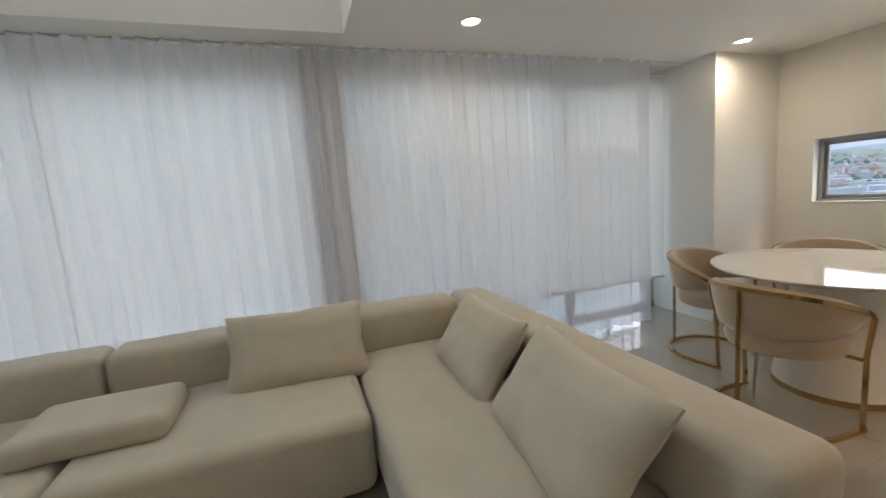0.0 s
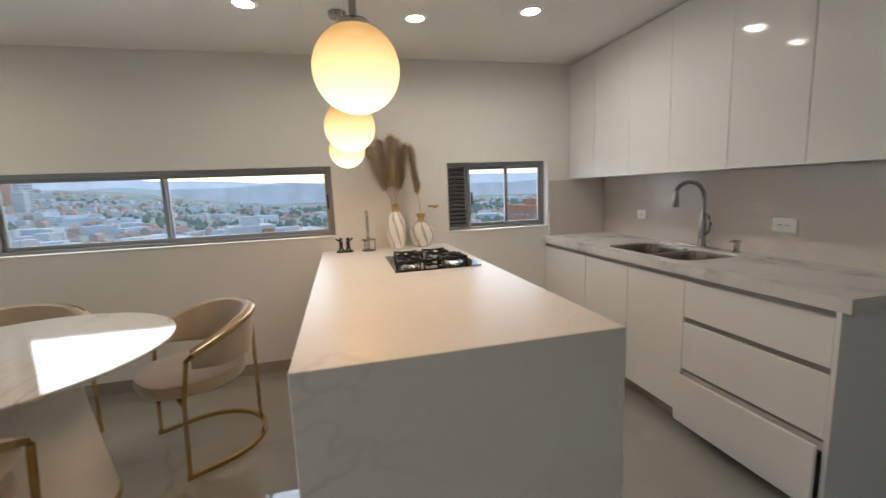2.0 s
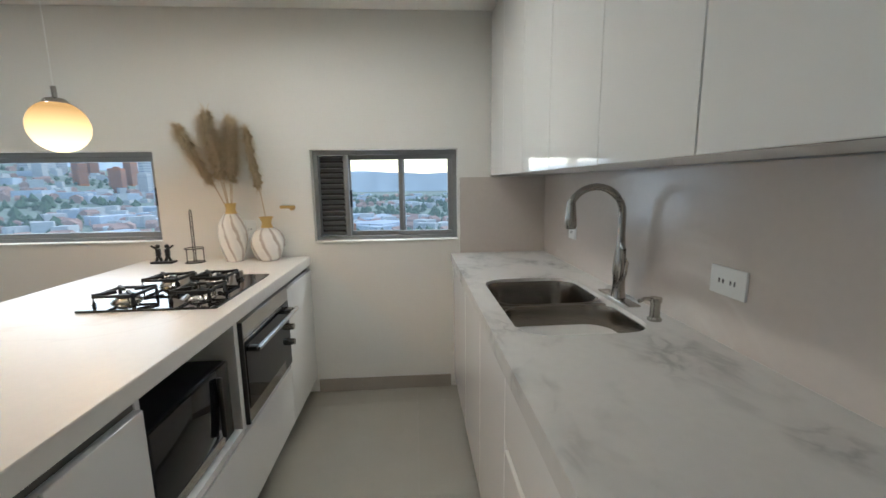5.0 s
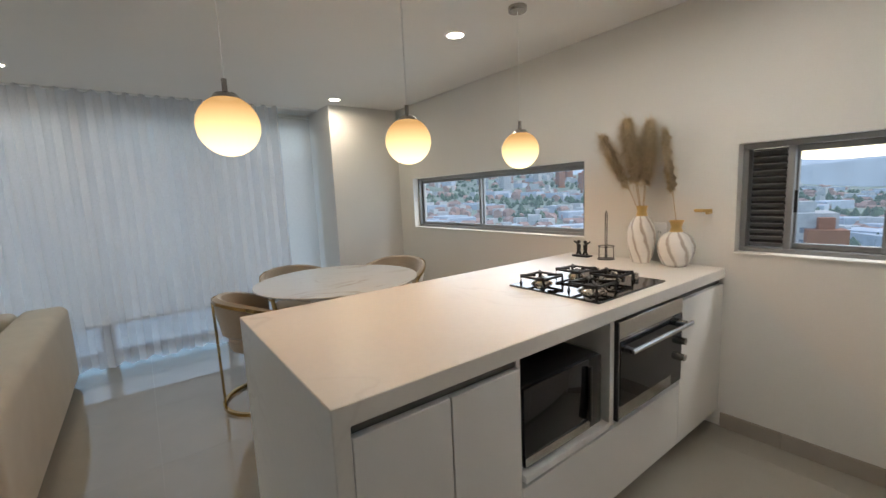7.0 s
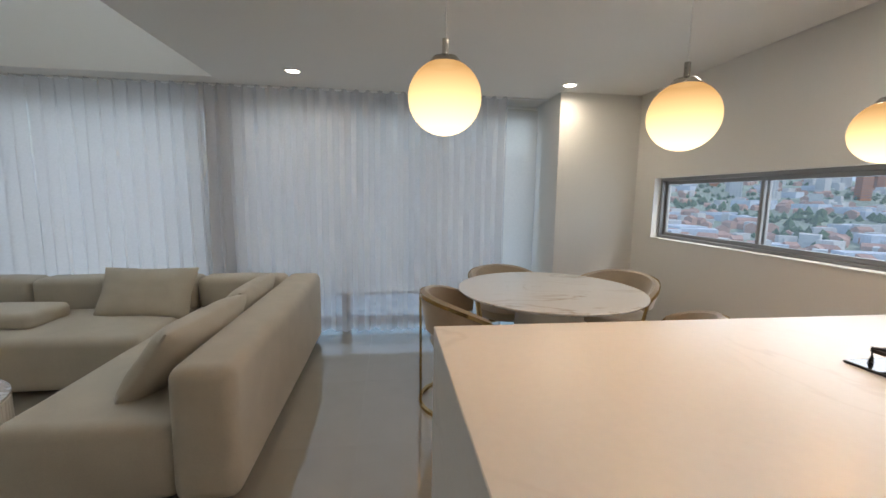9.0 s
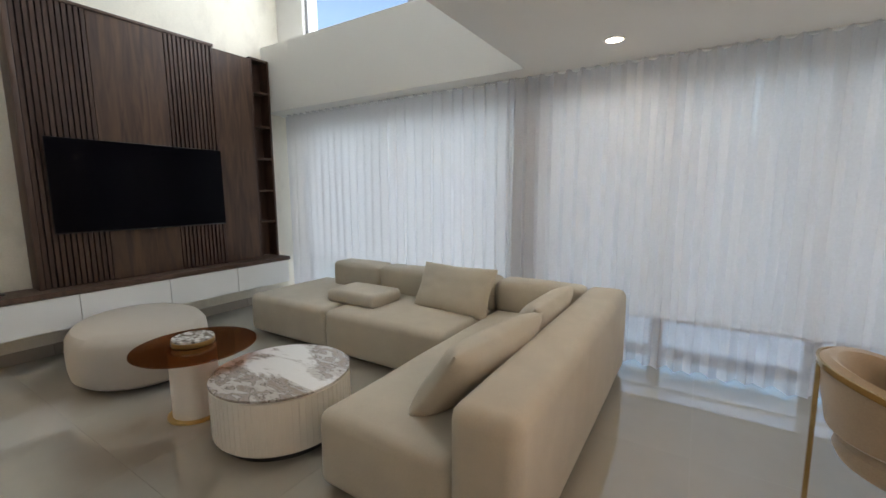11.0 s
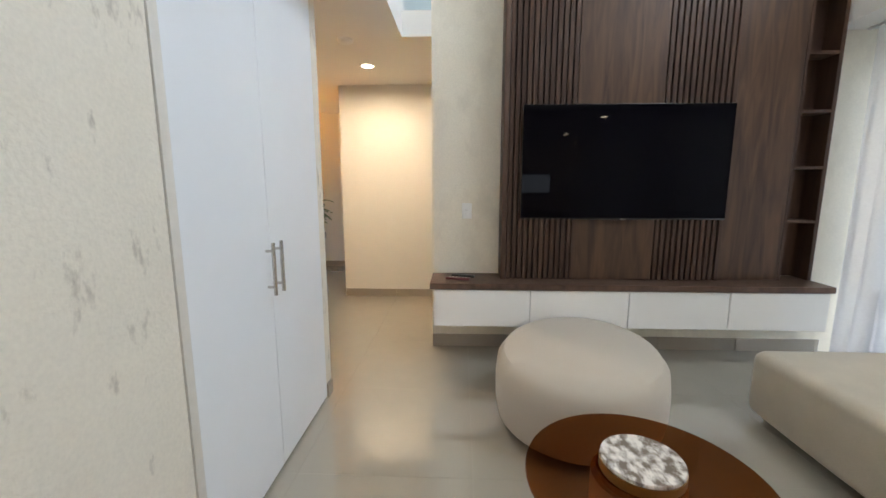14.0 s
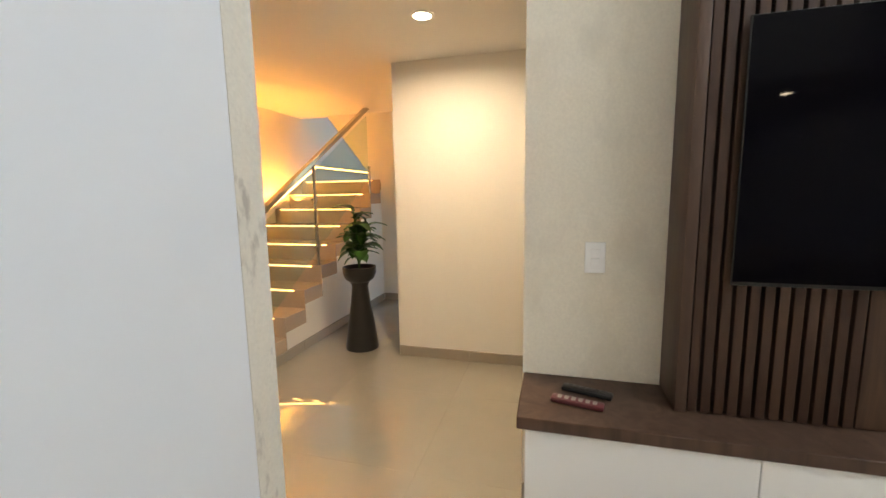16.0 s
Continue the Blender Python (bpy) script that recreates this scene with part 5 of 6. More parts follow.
ws = thing("washer_tower", (1.73, -3.95, 0), "dark steel stacked washer and dryer with round doors", "washing machine")
part("body", bx(1.40, 2.065, -4.28, -3.61, 0.02, 1.885, bev=0.012), DARKSTEEL, ws)
part("control_band", bx(1.402, 2.063, -3.613, -3.603, 0.88, 1.0, bev=0.003), BLACKGLASS, ws)
part("control_dial", rod(B(), (1.73, -3.603, 0.94), (1.73, -3.578, 0.94), 0.032, 28), DARKSTEEL, ws)
part("detergent_drawer", bx(1.93, 2.05, -3.612, -3.604, 0.80, 0.83, bev=0.002), BLACK, ws)
for cz in (0.50, 1.42):
    dm = B()
    lathe(dm, [(0, 0.035), (0.18, 0.033), (0.235, 0.020), (0.255, 0.004), (0.262, 0.0)], 0, 0, 48)
    bmesh.ops.transform(dm, matrix=pose(1.73, -3.608, cz, -90, 0, 0), verts=dm.verts)
    d = part("door", dm, BLACKGLASS, ws, "round black glass door")
    rm = tube(B(), [(1.73 + 0.262 * math.cos(a), -3.603, cz + 0.262 * math.sin(a)) for a in [k * math.pi / 24 for k in range(48)]], 0.007, 8, True)
    part("ring", rm, DARKSTEEL, d)
for fx0 in (1.45, 2.01):
    part("foot", rod(B(), (fx0, -3.70, 0.0), (fx0, -3.70, 0.02), 0.02), BLACK, ws)

lt = thing("laundry_sink", (2.35, -4.05, 0), "white laundry cabinet with a black basin", "laundry sink")
part("cabinet", bx(2.10, 2.60, -4.30, -3.90, 0.10, 0.78, bev=0.003), CARCASS, lt)
part("door", bx(2.105, 2.595, -3.899, -3.882, 0.12, 0.66, bev=0.002), LACQUER, lt)
part("rail", bx(2.105, 2.595, -3.899, -3.882, 0.67, 0.78, bev=0.002), LACQUER, lt)
part("top", bx(2.09, 2.61, -4.31, -3.875, 0.78, 0.83, bev=0.008), PLASTIC, lt)
for fx0 in (2.14, 2.56):
    part("leg", rod(B(), (fx0, -3.93, 0.0), (fx0, -3.93, 0.10), 0.018), CHROME, lt)
part("basin", lathe(B(), [(0, 0.831), (0.15, 0.831), (0.19, 0.88), (0.21, 0.935), (0.205, 0.94), (0.18, 0.89), (0, 0.85)], 2.35, -4.09, 36, 1.0, 0.85), BLACK, lt)
wh = thing("water_heater", (2.52, -4.05, 1.7), "white wall-hung gas water heater with pipes", "water heater")
part("case", bx(2.40, 2.619, -4.20, -3.86, 1.45, 2.02, bev=0.012), PLASTIC, wh)
part("display", bx(2.397, 2.401, -4.05, -3.95, 1.53, 1.58), BLACK, wh)
part("flue", tube(B(), [(2.52, -4.03, 2.02), (2.52, -4.03, 2.14), (2.50, -4.10, 2.20), (2.48, -4.32, 2.22)], 0.045, 16), STEEL, wh)
for k, py in enumerate((-4.10, -4.03, -3.96)):
    part("pipe", tube(B(), [(2.53, py, 1.45), (2.53, py, 1.30), (2.57, py - 0.02, 1.22 - 0.03 * k), (2.615, py - 0.03, 1.18 - 0.03 * k)], 0.009, 8), GOLD_DULL if k == 1 else CHROME, wh)
part("valve", bx(2.50, 2.56, -4.05, -4.01, 1.25, 1.29, bev=0.006), GOLD_DULL, wh)
part("hose", tube(B(), [(2.55, -4.02, 1.24), (2.48, -4.05, 1.12), (2.36, -4.12, 1.07), (2.22, -4.2, 1.03)], 0.008, 8), mat("yellow_hose", (0.65, 0.50, 0.08), 0.5), wh)
w = tagged(new("window_6"), "grey laundry window with louvres on top", "window", "", "structure")
bm = B()
for p, q, z0, z1 in ((1.2, 2.5, 1.02, 1.06), (1.2, 2.5, 2.29, 2.33), (1.2, 2.5, 2.06, 2.10), (1.2, 1.24, 1.06, 2.29), (2.46, 2.5, 1.06, 2.29), (1.83, 1.87, 1.06, 2.29)):
    box(bm, p, q, -4.42, -4.36, z0, z1)
part("frame", bm, ALUM, w)
for p, q in ((1.24, 1.83), (1.87, 2.46)):
    part("pane", bx(p, q, -4.392, -4.388, 1.06, 2.06), PANE, w).visible_shadow = False
    for k in range(7):
        bm = bx(-(q - p) / 2, (q - p) / 2, -0.018, 0.018, -0.002, 0.002)
        bmesh.ops.transform(bm, matrix=pose((p + q) / 2, -4.385, 2.115 + 0.026 * k, 40, 0, 0), verts=bm.verts)
        part("slat", bm, ALUM, w)
bn = thing("black_bin", (0.98, -1.68, 0), "glossy black appliance with a steel handle by the doorway", "appliance")
part("body", bx(0.72, 1.262, -2.0, -1.45, 0.0, 0.80, bev=0.02), BLACKGLASS, bn)
part("handle", rod(B(), (1.275, -1.52, 0.35), (1.275, -1.52, 0.72), 0.008), CHROME, bn)

# ---- dining ----
dt = thing("dining_table", (3.08, 1.76, 0), "round marble dining table on a cream conical base", "dining table")
part("tabletop", lathe(B(), [(0, 0.733), (0.60, 0.733), (0.625, 0.742), (0.632, 0.752), (0.630, 0.757), (0, 0.758)], 3.08, 1.76, 72), TABLETOP, dt)
part("pedestal", lathe(B(), [(0, 0.035), (0.305, 0.035), (0.295, 0.10), (0.245, 0.45), (0.215, 0.733), (0, 0.733)], 3.08, 1.74, 56), IVORY, dt, "cream lacquered cone")
part("base_ring", lathe(B(), [(0, 0), (0.312, 0), (0.312, 0.034), (0, 0.034)], 3.08, 1.74, 56), GOLD, dt, "polished brass ring")


def dining_chair():
    """A tub chair in velvet on a brass frame; it faces +y, its seat centre over the origin."""
    t = thing("dining_chair", (0, 0, 0), "beige velvet tub chair on a polished brass frame", "dining chair", "chairs round the table")
    seat = B()
    prof = [(0, 0.385), (0.22, 0.385), (0.262, 0.40), (0.275, 0.43), (0.268, 0.465), (0.235, 0.482), (0, 0.488)]
    lathe(seat, prof, 0, 0.0, 40, 0.98, 1.0)
    for v in seat.verts:
        if v.co.y > 0.1:
            v.co.y = 0.1 + (v.co.y - 0.1) * 0.9
            v.co.x *= 1 + 0.25 * min(1, (v.co.y - 0.1) / 0.15) * min(1.0, abs(v.co.x) / 0.1) * 0.6
    part("seat", seat, VELVET, t, "padded beige velvet seat")
    bm, n = B(), 36
    rings = []
    for i in range(n + 1):
        f = i / n
        a = radians(-192 + 204 * f)
        arm = abs(2 * f - 1) ** 2.4
        top = 0.775 - 0.125 * arm
        bot = 0.50 + 0.045 * arm
        th = 0.027
        c, s = math.cos(a), math.sin(a)
        ring = []
        for rr, z in ((0.285 - th, bot + 0.02), (0.285, bot), (0.288 + th * 0.6, bot + 0.015), (0.306 + th * 0.8, (bot + top) / 2), (0.315 + th, top - 0.02), (0.313, top), (0.308 - th * 0.6, top - 0.012), (0.292 - th, (bot + top) / 2)):
            ring.append(bm.verts.new((rr * c, rr * s, z)))
        rings.append(ring)
    for a, b in zip(rings, rings[1:]):
        for k in range(8):
            bm.faces.new((a[k], a[(k + 1) % 8], b[(k + 1) % 8], b[k]))
    bm.faces.new(rings[0])
    bm.faces.new(rings[-1][::-1])
    part("backrest", bm, VELVET, t, "curved velvet back")
    # brass band round the outside of the back, running down into the front legs
    pts = []
    for i in range(37):
        f = i / 36
        a = radians(-192 + 204 * f)
        arm = abs(2 * f - 1) ** 2.4
        pts.append((0.345 * math.cos(a), 0.345 * math.sin(a), 0.752 - 0.125 * arm))
    part("brass_band", tube(B(), pts, 0, flat=(0.008, 0.022)), GOLD, t)
    for k, p in ((1, pts[-1]), (-1, pts[0])):
        part("leg", tube(B(), [p, (p[0] * 0.985, p[1] + 0.02, p[2] - 0.02), (k * 0.30, 0.115, 0.40), (k * 0.295, 0.13, 0.02)], 0, flat=(0.018, 0.018)), GOLD, t)
    part("leg", tube(B(), [(0, -0.343, 0.745), (0, -0.338, 0.40), (0, -0.335, 0.018)], 0, flat=(0.016, 0.016)), GOLD, t)
    pts = [(0.295, 0.145, 0.011), (0.295, 0.0, 0.011)] + [(0.295 * math.cos(a), -0.04 + 0.30 * math.sin(a), 0.011) for a in [-k * math.pi / 20 for k in range(21)]] + [(-0.295, 0.0, 0.011), (-0.295, 0.145, 0.011)]
    part("floor_ring", tube(B(), pts, 0, flat=(0.022, 0.022)), GOLD, t)
    part("seat_support", bx(-0.29, 0.29, 0.10, 0.125, 0.372, 0.388, bev=0.004), GOLD, t)
    return t


CHAIRS = [(2.52, 1.70, -92), (3.50, 1.20, 32), (2.98, 2.40, -168), (3.78, 2.16, 122)]
first = dining_chair()
for cx, cy, ang in CHAIRS[1:]:
    copy_thing(first, pose(cx, cy, 0, 0, 0, ang))
first.matrix_basis = pose(CHAIRS[0][0], CHAIRS[0][1], 0, 0, 0, CHAIRS[0][2])

# ---- sofa ----


def sofa_module(name, at, label, blocks):
    t = thing(name, at, label, "sofa", "modular sofa")
    for nm, dims, bev in blocks:
        part(nm, soft_box(B(), *dims, bev), FABRIC, t)
    for x in (0.12, -0.12):
        for y in (0.12, -0.12):
            part("foot", rod(B(), (at[0] + x * 3, at[1] + y * 3, 0.0), (at[0] + x * 3, at[1] + y * 3, 0.035), 0.025), BLACK, t)
    return t


SH = 0.40
sofa_module("sofa_chaise", (-1.44, 2.5, 0), "beige upholstered sofa chaise with a short backrest", [("seat", (-2.0, -0.925, 2.02, 3.04, 0.03, SH), 0.06), ("backrest", (-1.60, -0.96, 2.76, 3.04, SH - 0.02, 0.655), 0.05), ("arm_pad", (-1.12, -0.54, 2.22, 2.62, SH - 0.005, 0.515), 0.045)])
sofa_module("sofa_middle", (-0.30, 2.5, 0), "beige upholstered sofa middle seat", [("seat", (-0.915, 0.30, 2.00, 3.04, 0.03, SH), 0.06), ("backrest", (-0.945, 0.32, 2.76, 3.04, SH - 0.02, 0.655), 0.05)])
sofa_module("sofa_long_side", (0.8, 1.9, 0), "beige upholstered long sofa side with a high back", [("seat", (0.315, 1.06, 0.86, 3.04, 0.03, SH), 0.06), ("backrest", (1.045, 1.325, 0.83, 3.04, 0.03, 0.655), 0.06), ("corner_back", (0.335, 1.04, 2.76, 3.035, SH - 0.02, 0.655), 0.05)])


def pillow(at, w, d, h, rx, ry, rz, label):
    single("throw_pillow", cushion(B(), w, d, h, pose(*at, rx, ry, rz), 0.55), FABRIC, label, "pillow", "sofa pillows")


pillow((0.01, 2.63, 0.565), 0.74, 0.44, 0.17, 62, 0, -3, "beige rectangular pillow leaning on the sofa back")
pillow((0.90, 2.20, 0.555), 0.70, 0.44, 0.17, 56, 0, -92, "beige square pillow against the high sofa side")
pillow((0.885, 1.42, 0.56), 0.78, 0.46, 0.18, 53, 0, -97, "beige rectangular pillow against the high sofa side")

# ---- coffee tables and pouf ----
ct = thing("drum_table", (-0.265, 1.12, 0), "low white fluted drum table with a bold marble top", "coffee table")
part("drum", lathe(B(), [(0, 0.045), (0.365, 0.045), (0.380, 0.06), (0.383, 0.345), (0.375, 0.352), (0, 0.352)], -0.265, 1.12, 96), IVORY, ct, "white fluted drum")
part("plinth", lathe(B(), [(0, 0), (0.33, 0), (0.33, 0.045), (0, 0.045)], -0.265, 1.12, 48), BLACK, ct)
part("marble_top", lathe(B(), [(0, 0.353), (0.384, 0.353), (0.388, 0.357), (0.386, 0.367), (0, 0.368)], -0.265, 1.12, 72), BOLDMARBLE, ct, "white marble with brown clouds")
for k in range(72):
    a = k * 2 * math.pi / 72
    part("flute", rod(B(), (-0.265 + 0.383 * math.cos(a), 1.12 + 0.383 * math.sin(a), 0.062), (-0.265 + 0.383 * math.cos(a), 1.12 + 0.383 * math.sin(a), 0.343), 0.0024, 6), IVORY, ct)
gt = thing("glass_side_table", (-0.88, 0.93, 0), "bronze glass side table on an ivory column", "side table")
part("base_plate", lathe(B(), [(0, 0), (0.165, 0), (0.165, 0.010), (0.160, 0.014), (0, 0.014)], -0.89, 0.93, 48), GOLD_DULL, gt)
part("column", lathe(B(), [(0, 0.014), (0.135, 0.014), (0.135, 0.43), (0, 0.43)], -0.89, 0.93, 48), IVORY, gt)
part("glass_top", lathe(B(), [(0, 0.451), (0.340, 0.451), (0.344, 0.455), (0.342, 0.462), (0, 0.463)], -0.84, 0.93, 72), BRONZE, gt, "bronze tinted glass disc")
part("collar", lathe(B(), [(0, 0.431), (0.12, 0.431), (0.12, 0.450), (0, 0.450)], -0.89, 0.93, 40), GOLD_DULL, gt)
part("cap", lathe(B(), [(0, 0.464), (0.118, 0.464), (0.120, 0.468), (0.120, 0.494), (0, 0.495)], -0.87, 0.93, 44), GOLD_DULL, gt)
part("marble_cap", lathe(B(), [(0, 0.496), (0.118, 0.496), (0.119, 0.500), (0.116, 0.507), (0, 0.508)], -0.87, 0.93, 44), CAPMARBLE, gt)
pf = B()
lathe(pf, [(0, 0.03), (0.44, 0.03), (0.475, 0.06), (0.49, 0.14), (0.492, 0.26), (0.482, 0.35), (0.445, 0.395), (0.36, 0.412), (0.18, 0.418), (0, 0.42)], 0, 0, 64, 1.20, 0.93)
for v in pf.verts:
    v.co.y *= 1.0 + 0.10 * v.co.x
bmesh.ops.transform(pf, matrix=pose(-1.985, 1.07, 0, 0, 0, -18), verts=pf.verts)
pu = thing("pouf", (-1.985, 1.05, 0), "large oval beige upholstered pouf", "pouf")
part("cushion", pf, POUF, pu)
part("base", lathe(B(), [(0, 0), (0.42, 0), (0.42, 0.029), (0, 0.029)], -1.985, 1.05, 48, 1.1, 0.9), BLACK, pu)

# ---- television wall ----
tp = thing("slatted_tv_unit", (TVX, 1.8, 0.61), "dark walnut wall panel with slats and niches", "wall panel")
PF = -2.735
part("frame_edge", bx(TVX + 0.001, PF + 0.012, 0.685, 0.72, 0.61, 2.95, bev=0.002), TOPWOOD, tp)
part("top_edge", bx(TVX + 0.001, PF + 0.012, 0.72, 2.262, 2.925, 2.95, bev=0.002), TOPWOOD, tp)
BANDS = [(0.72, 1.19, "slat"), (1.19, 1.78, "board"), (1.78, 2.26, "slat"), (2.26, 2.70, "board")]
for a, b, sort in BANDS:
    if sort == "board":
        part("board", bx(TVX + 0.001, PF - (0.03 if a > 2 else 0), a + 0.001, b - 0.001, 0.612, 2.924, bev=0.002, seg=1), WALNUT, tp, "walnut grained board")
    else:
        part("slat_backing", bx(TVX + 0.001, PF - 0.024, a, b, 0.612, 2.924), GROOVE, tp)
        n = round((b - a) / 0.040)
        for k in range(n):
            c = a + (k + 0.5) * (b - a) / n
            part("slat", bx(PF - 0.026, PF + 0.004, c - 0.0142, c + 0.0142, 0.612, 2.924, bev=0.002, seg=1), SLATWOOD, tp)
NF = PF - 0.03
part("niche_side", bx(TVX + 0.001, NF, 2.70, 2.722, 0.612, 2.95), SLATWOOD, tp)
part("niche_side", bx(TVX + 0.001, NF, 2.915, 2.94, 0.612, 2.95), SLATWOOD, tp)
part("niche_top", bx(TVX + 0.001, NF - 0.001, 2.7225, 2.9145, 2.925, 2.95), SLATWOOD, tp)
part("niche_back", bx(TVX + 0.001, TVX + 0.012, 2.7225, 2.9145, 0.612, 2.9245), SLATWOOD, tp)
for z in (1.03, 1.41, 1.79, 2.17, 2.56):
    part("niche_shelf", bx(TVX + 0.012, NF - 0.003, 2.722, 2.915, z, z + 0.02), WALNUT, tp)

tv = thing("television", (-2.72, 1.54, 1.05), "large black flat television on the walnut panel", "television")
part("mount", bx(PF + 0.001, PF + 0.02, 1.35, 1.75, 1.28, 1.62), BLACK, tv)
part("case", bx(PF + 0.02, PF + 0.028, 0.815, 2.25, 1.055, 1.85, bev=0.004), BLACK, tv)
part("screen", bx(PF + 0.0285, PF + 0.031, 0.819, 2.246, 1.068, 1.846, bev=0.001, seg=1), SCREEN, tv, "dark glossy switched-off screen")
part("logo_bar", bx(PF + 0.0285, PF + 0.0315, 1.52, 1.56, 1.057, 1.063), CHROME, tv)

un = thing("media_console", (-2.75, 1.57, 0.29), "floating white console with a dark walnut top", "console")
UX0, UX1 = TVX + 0.001, -2.58
part("top", bx(UX0, UX1 + 0.012, 0.17, 2.955, 0.565, 0.608, bev=0.003, seg=1), TOPWOOD, un, "dark walnut top board")
part("carcass", bx(UX0, UX1 - 0.02, 0.20, 2.93, 0.295, 0.562), CARCASS, un)
ds = [0.195, 0.885, 1.575, 2.265, 2.935]
for a, b in zip(ds, ds[1:]):
    part("drawer_front", bx(UX1 - 0.019, UX1, a + 0.002, b - 0.002, 0.29, 0.560, bev=0.002, seg=1), LACQUER, un)


def remote(name, at, turn, material, label):
    t = thing(name, at, label, "remote control", "remote controls")
    bm = bx(-0.09, 0.09, -0.022, 0.022, 0, 0.018, bev=0.007)
    bmesh.ops.transform(bm, matrix=pose(*at, 0, 0, turn), verts=bm.verts)
    part("body", bm, material, t)
    for k in range(6):
        bm = bx(-0.007, 0.007, -0.012, 0.012, 0.0175, 0.0195)
        bmesh.ops.transform(bm, matrix=pose(*at, 0, 0, turn) @ pose(-0.06 + 0.024 * k, 0, 0), verts=bm.verts)
        part("button", bm, GROUT if material is PLUM else DARKSTEEL, t)


remote("remote_control", (-2.70, 0.37, 0.608), 78, PLUM, "dark red remote control on the console")
remote("remote_control", (-2.79, 0.41, 0.608), 74, BLACK, "black remote control on the console")

# ---- closet ----
cl = thing("closet", (-1.36, -0.5, 0), "tall pale double-door closet with bar handles", "closet")
part("carcass", bx(-2.057, -0.853, -1.2, -0.452, 0.0, CEIL - 0.001), CARCASS, cl)
part("frame", bx(-0.890, -0.853, -0.451, -0.424, 0.0, CEIL - 0.001, bev=0.002), mat("closet_frame", (0.62, 0.60, 0.55), 0.5), cl)
for a, b, hx in ((-2.057, -1.442, -1.480), (-1.438, -0.892, -1.402)):
    d = part("door", bx(a, b, -0.451, -0.427, 0.015, CEIL - 0.004, bev=0.002, seg=1), DOORWHITE, cl)
    h = part("handle", rod(B(), (hx, -0.395, 0.84), (hx, -0.395, 1.065), 0.008, 12), STEEL, d)
    for z in (0.875, 1.03):
        part("handle_post", rod(B(), (hx, -0.427, z), (hx, -0.395, z), 0.006, 10), STEEL, h)

# ---- stairs and plant ----
st = thing("staircase", (-5.0, -2.4, 0), "beige tiled staircase with lit treads and glass railing", "staircase")
STEP = mat("step_tile", (0.46, 0.36, 0.27), 0.25, vary=0.05)
for k in range(9):
    x1 = -3.79 - 0.29 * k
    z = 0.19 + 0.17 * k
    x0 = x1 - 0.29 if k < 8 else -8.15
    sp = part("step", bx(x0, x1, -2.975, -1.845, 0.0, z, bev=0.003, seg=1), STEP, st)
    part("nosing_light", bx(x1 + 0.0005, x1 + 0.004, -2.90, -1.95, z - 0.018, z - 0.010), STRIP, sp)
part("stringer", prism(B(), [(-3.79, 0.0), (-3.79, 0.06)] + [q for k in range(9) for q in ((-3.79 - 0.29 * k, 0.06 + 0.17 * k), (-4.08 - 0.29 * k, 0.06 + 0.17 * k))][1:] + [(-6.40, 0)], "y", -1.8445, -1.8405), WALL, st)
rl = part("handrail", tube(B(), [(-3.72, -1.88, 1.11), (-5.95, -1.88, 2.42)], 0, flat=(0.045, 0.04)), CHROME, st)
for px, z0 in ((-4.68, 0.70), (-5.88, 1.38)):
    ps = part("post", rod(B(), (px, -1.88, z0), (px, -1.88, z0 + 0.92 if px > -5 else z0 + 0.32), 0.016), CHROME, st)
    for dz in (0.18, 0.62):
        if px > -5:
            part("clamp", rod(B(), (px - 0.05, -1.88, z0 + dz), (px + 0.05, -1.88, z0 + dz), 0.012), CHROME, ps)
part("glass_panel", prism(B(), [(-3.78, 0.30), (-3.78, 1.05), (-5.85, 2.28), (-5.85, 1.55)], "y", -1.886, -1.876), RAILGLASS, st)
wl = part("wall_rail", tube(B(), [(-4.6, -2.955, 0.82), (-6.42, -2.955, 1.76), (-8.1, -2.955, 1.76)], 0, flat=(0.04, 0.05)), CHROME, st)
part("rail_light", tube(B(), [(-4.6, -2.930, 0.815), (-6.42, -2.930, 1.755), (-8.1, -2.930, 1.755)], 0, flat=(0.006, 0.022)), STRIP, wl)

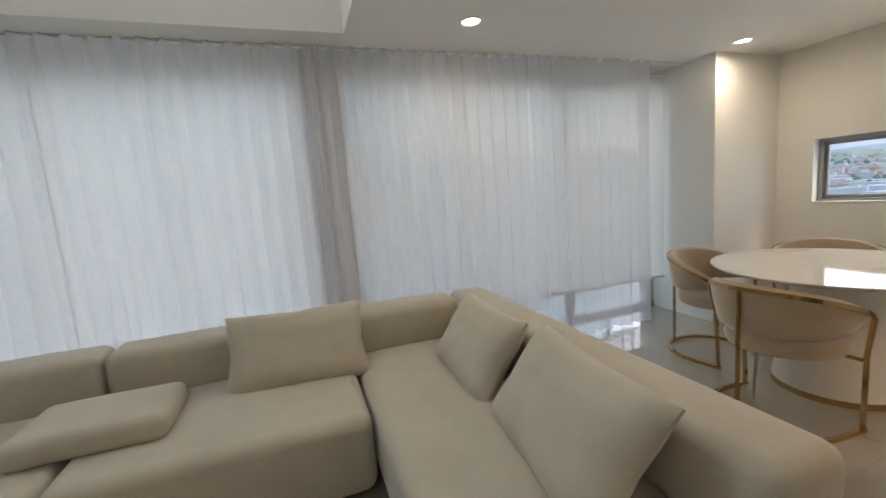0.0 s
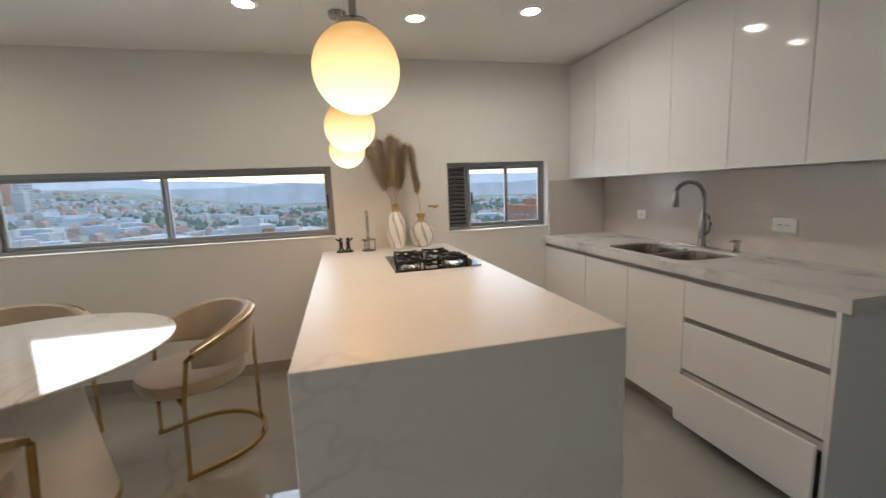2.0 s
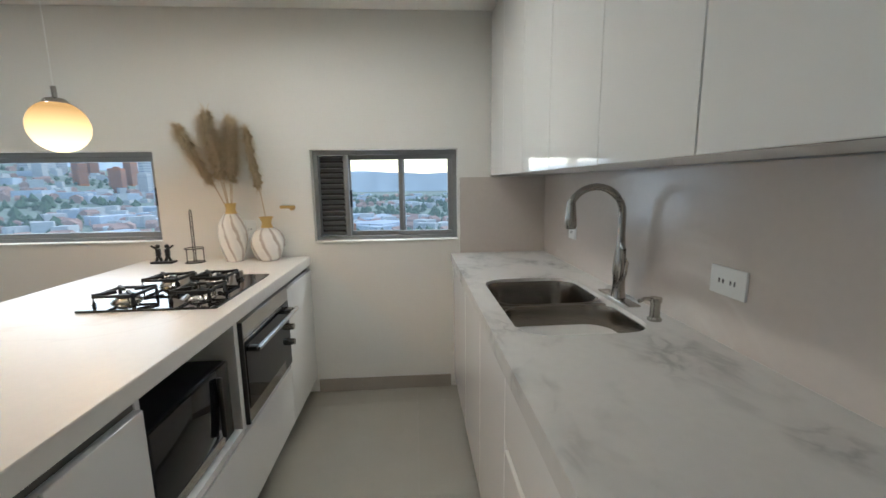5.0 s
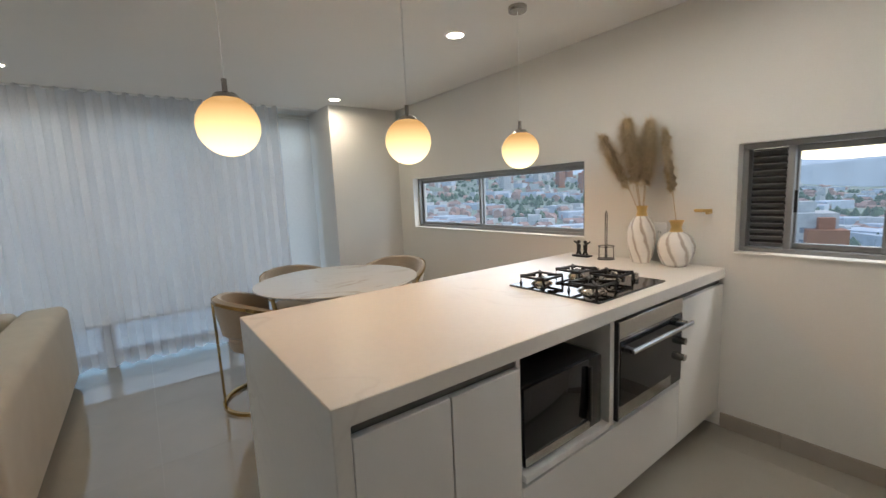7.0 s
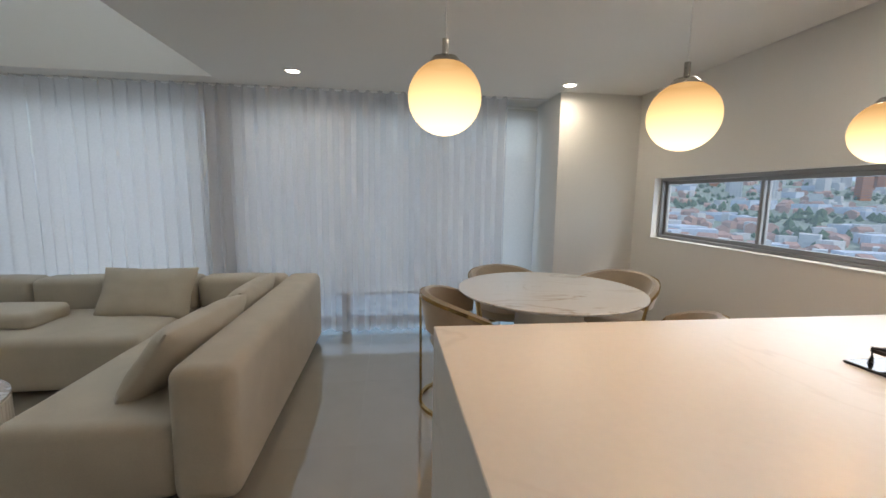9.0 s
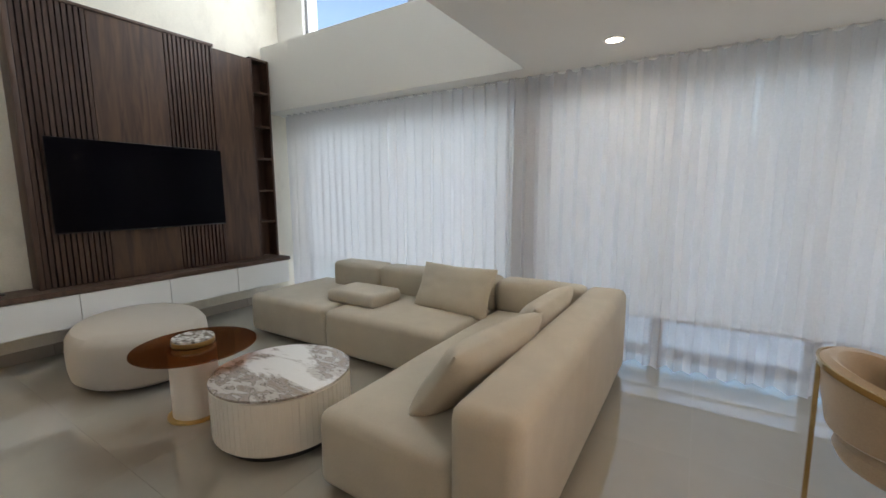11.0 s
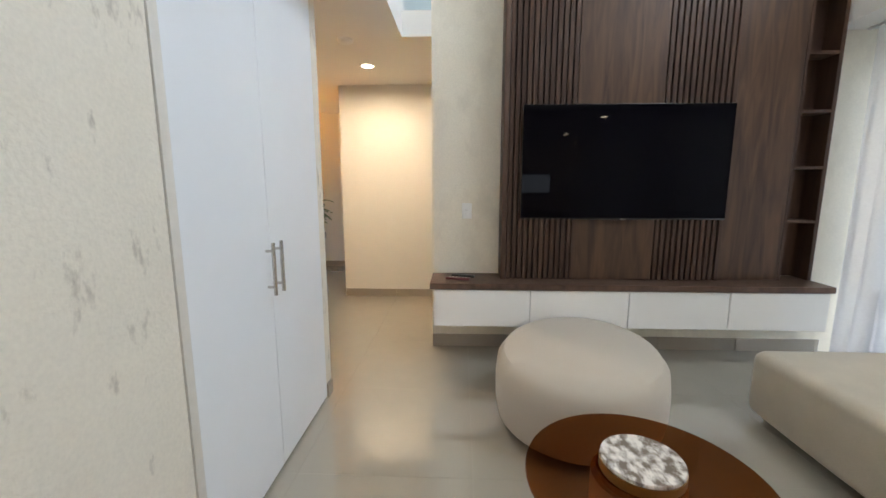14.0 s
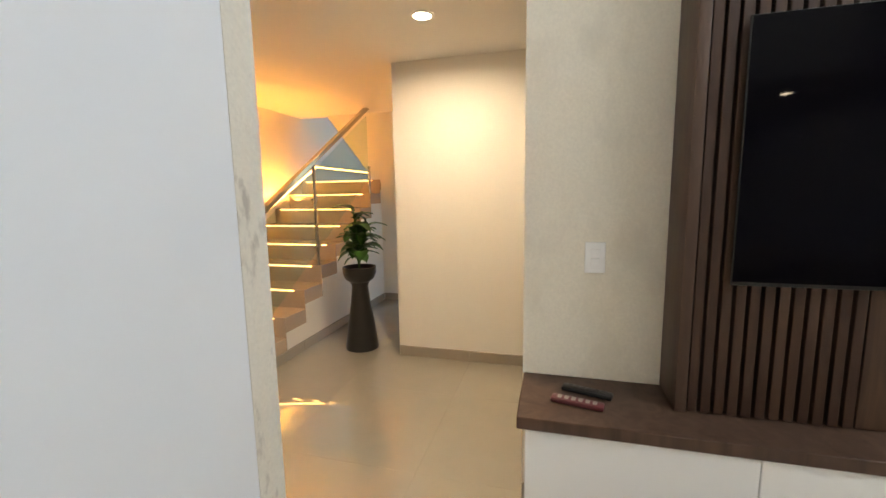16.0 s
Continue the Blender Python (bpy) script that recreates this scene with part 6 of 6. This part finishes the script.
pl = thing("plant_stand", (-4.49, -1.36, 0), "tall black hourglass planter holding a green plant", "planter")
part("pedestal", lathe(B(), [(0, 0), (0.145, 0), (0.145, 0.02), (0.12, 0.20), (0.085, 0.42), (0.070, 0.56), (0.085, 0.60)], -4.49, -1.36, 40), BLACK, pl)
part("bowl", lathe(B(), [(0.085, 0.60), (0.125, 0.63), (0.145, 0.68), (0.145, 0.735), (0.135, 0.735), (0.12, 0.70), (0, 0.70)], -4.49, -1.36, 40), BLACK, pl)
lf = thing("leafy_plant", (-4.49, -1.36, 0.70), "bushy green broad-leaved plant in a black planter", "plant")
rnd = random.Random(3)
for s in range(9):
    a = rnd.uniform(0, 6.28)
    top = Vector((-4.49 + 0.07 * math.cos(a), -1.36 + 0.07 * math.sin(a), 0.95 + 0.28 * rnd.random()))
    stem = part("stem", tube(B(), [(-4.49, -1.36, 0.70), (-4.49 + 0.02 * math.cos(a), -1.36 + 0.02 * math.sin(a), 0.85), tuple(top)], 0.005, 6), GREEN, lf)
    for k in range(7):
        f = 0.25 + 0.75 * k / 6
        p = Vector((-4.49, -1.36, 0.72)).lerp(top, f)
        ang, tilt, ln = rnd.uniform(0, 6.28), rnd.uniform(-0.1, 0.7), rnd.uniform(0.12, 0.19)
        bm = B()
        rows = []
        for i in range(6):
            u = i / 5
            wd = 0.045 * math.sin(math.pi * (0.08 + 0.92 * u)) ** 0.8 * (ln / 0.12)
            zz = 0.03 * math.sin(u * math.pi) - 0.05 * u * u
            rows.append([bm.verts.new((u * ln, q * wd, zz + 0.012 * abs(q))) for q in (-1, 0, 1)])
        for r0, r1 in zip(rows, rows[1:]):
            for q in (0, 1):
                bm.faces.new((r0[q], r0[q + 1], r1[q + 1], r1[q]))
        bmesh.ops.transform(bm, matrix=Matrix.Translation(p) @ Euler((0, -tilt, ang)).to_matrix().to_4x4(), verts=bm.verts)
        part("leaf", bm, GREEN, stem)

# ---- floor tiles ----
TS = 0.80
tile_mesh = finish("tile", bx(-TS / 2 + 0.0004, TS / 2 - 0.0004, -TS / 2 + 0.0004, TS / 2 - 0.0004, -0.004, 0.0), TILE, False)
for i in range(15):
    for j in range(10):
        tx, ty = -7.0 + TS * (i + 0.5), -4.35 + TS * (j + 0.5)
        if ty + TS / 2 > 3.7:
            continue
        ob = new("tile", tile_mesh)
        ob.location = (tx, ty, 0.0)
        ob.parent = ground_floor
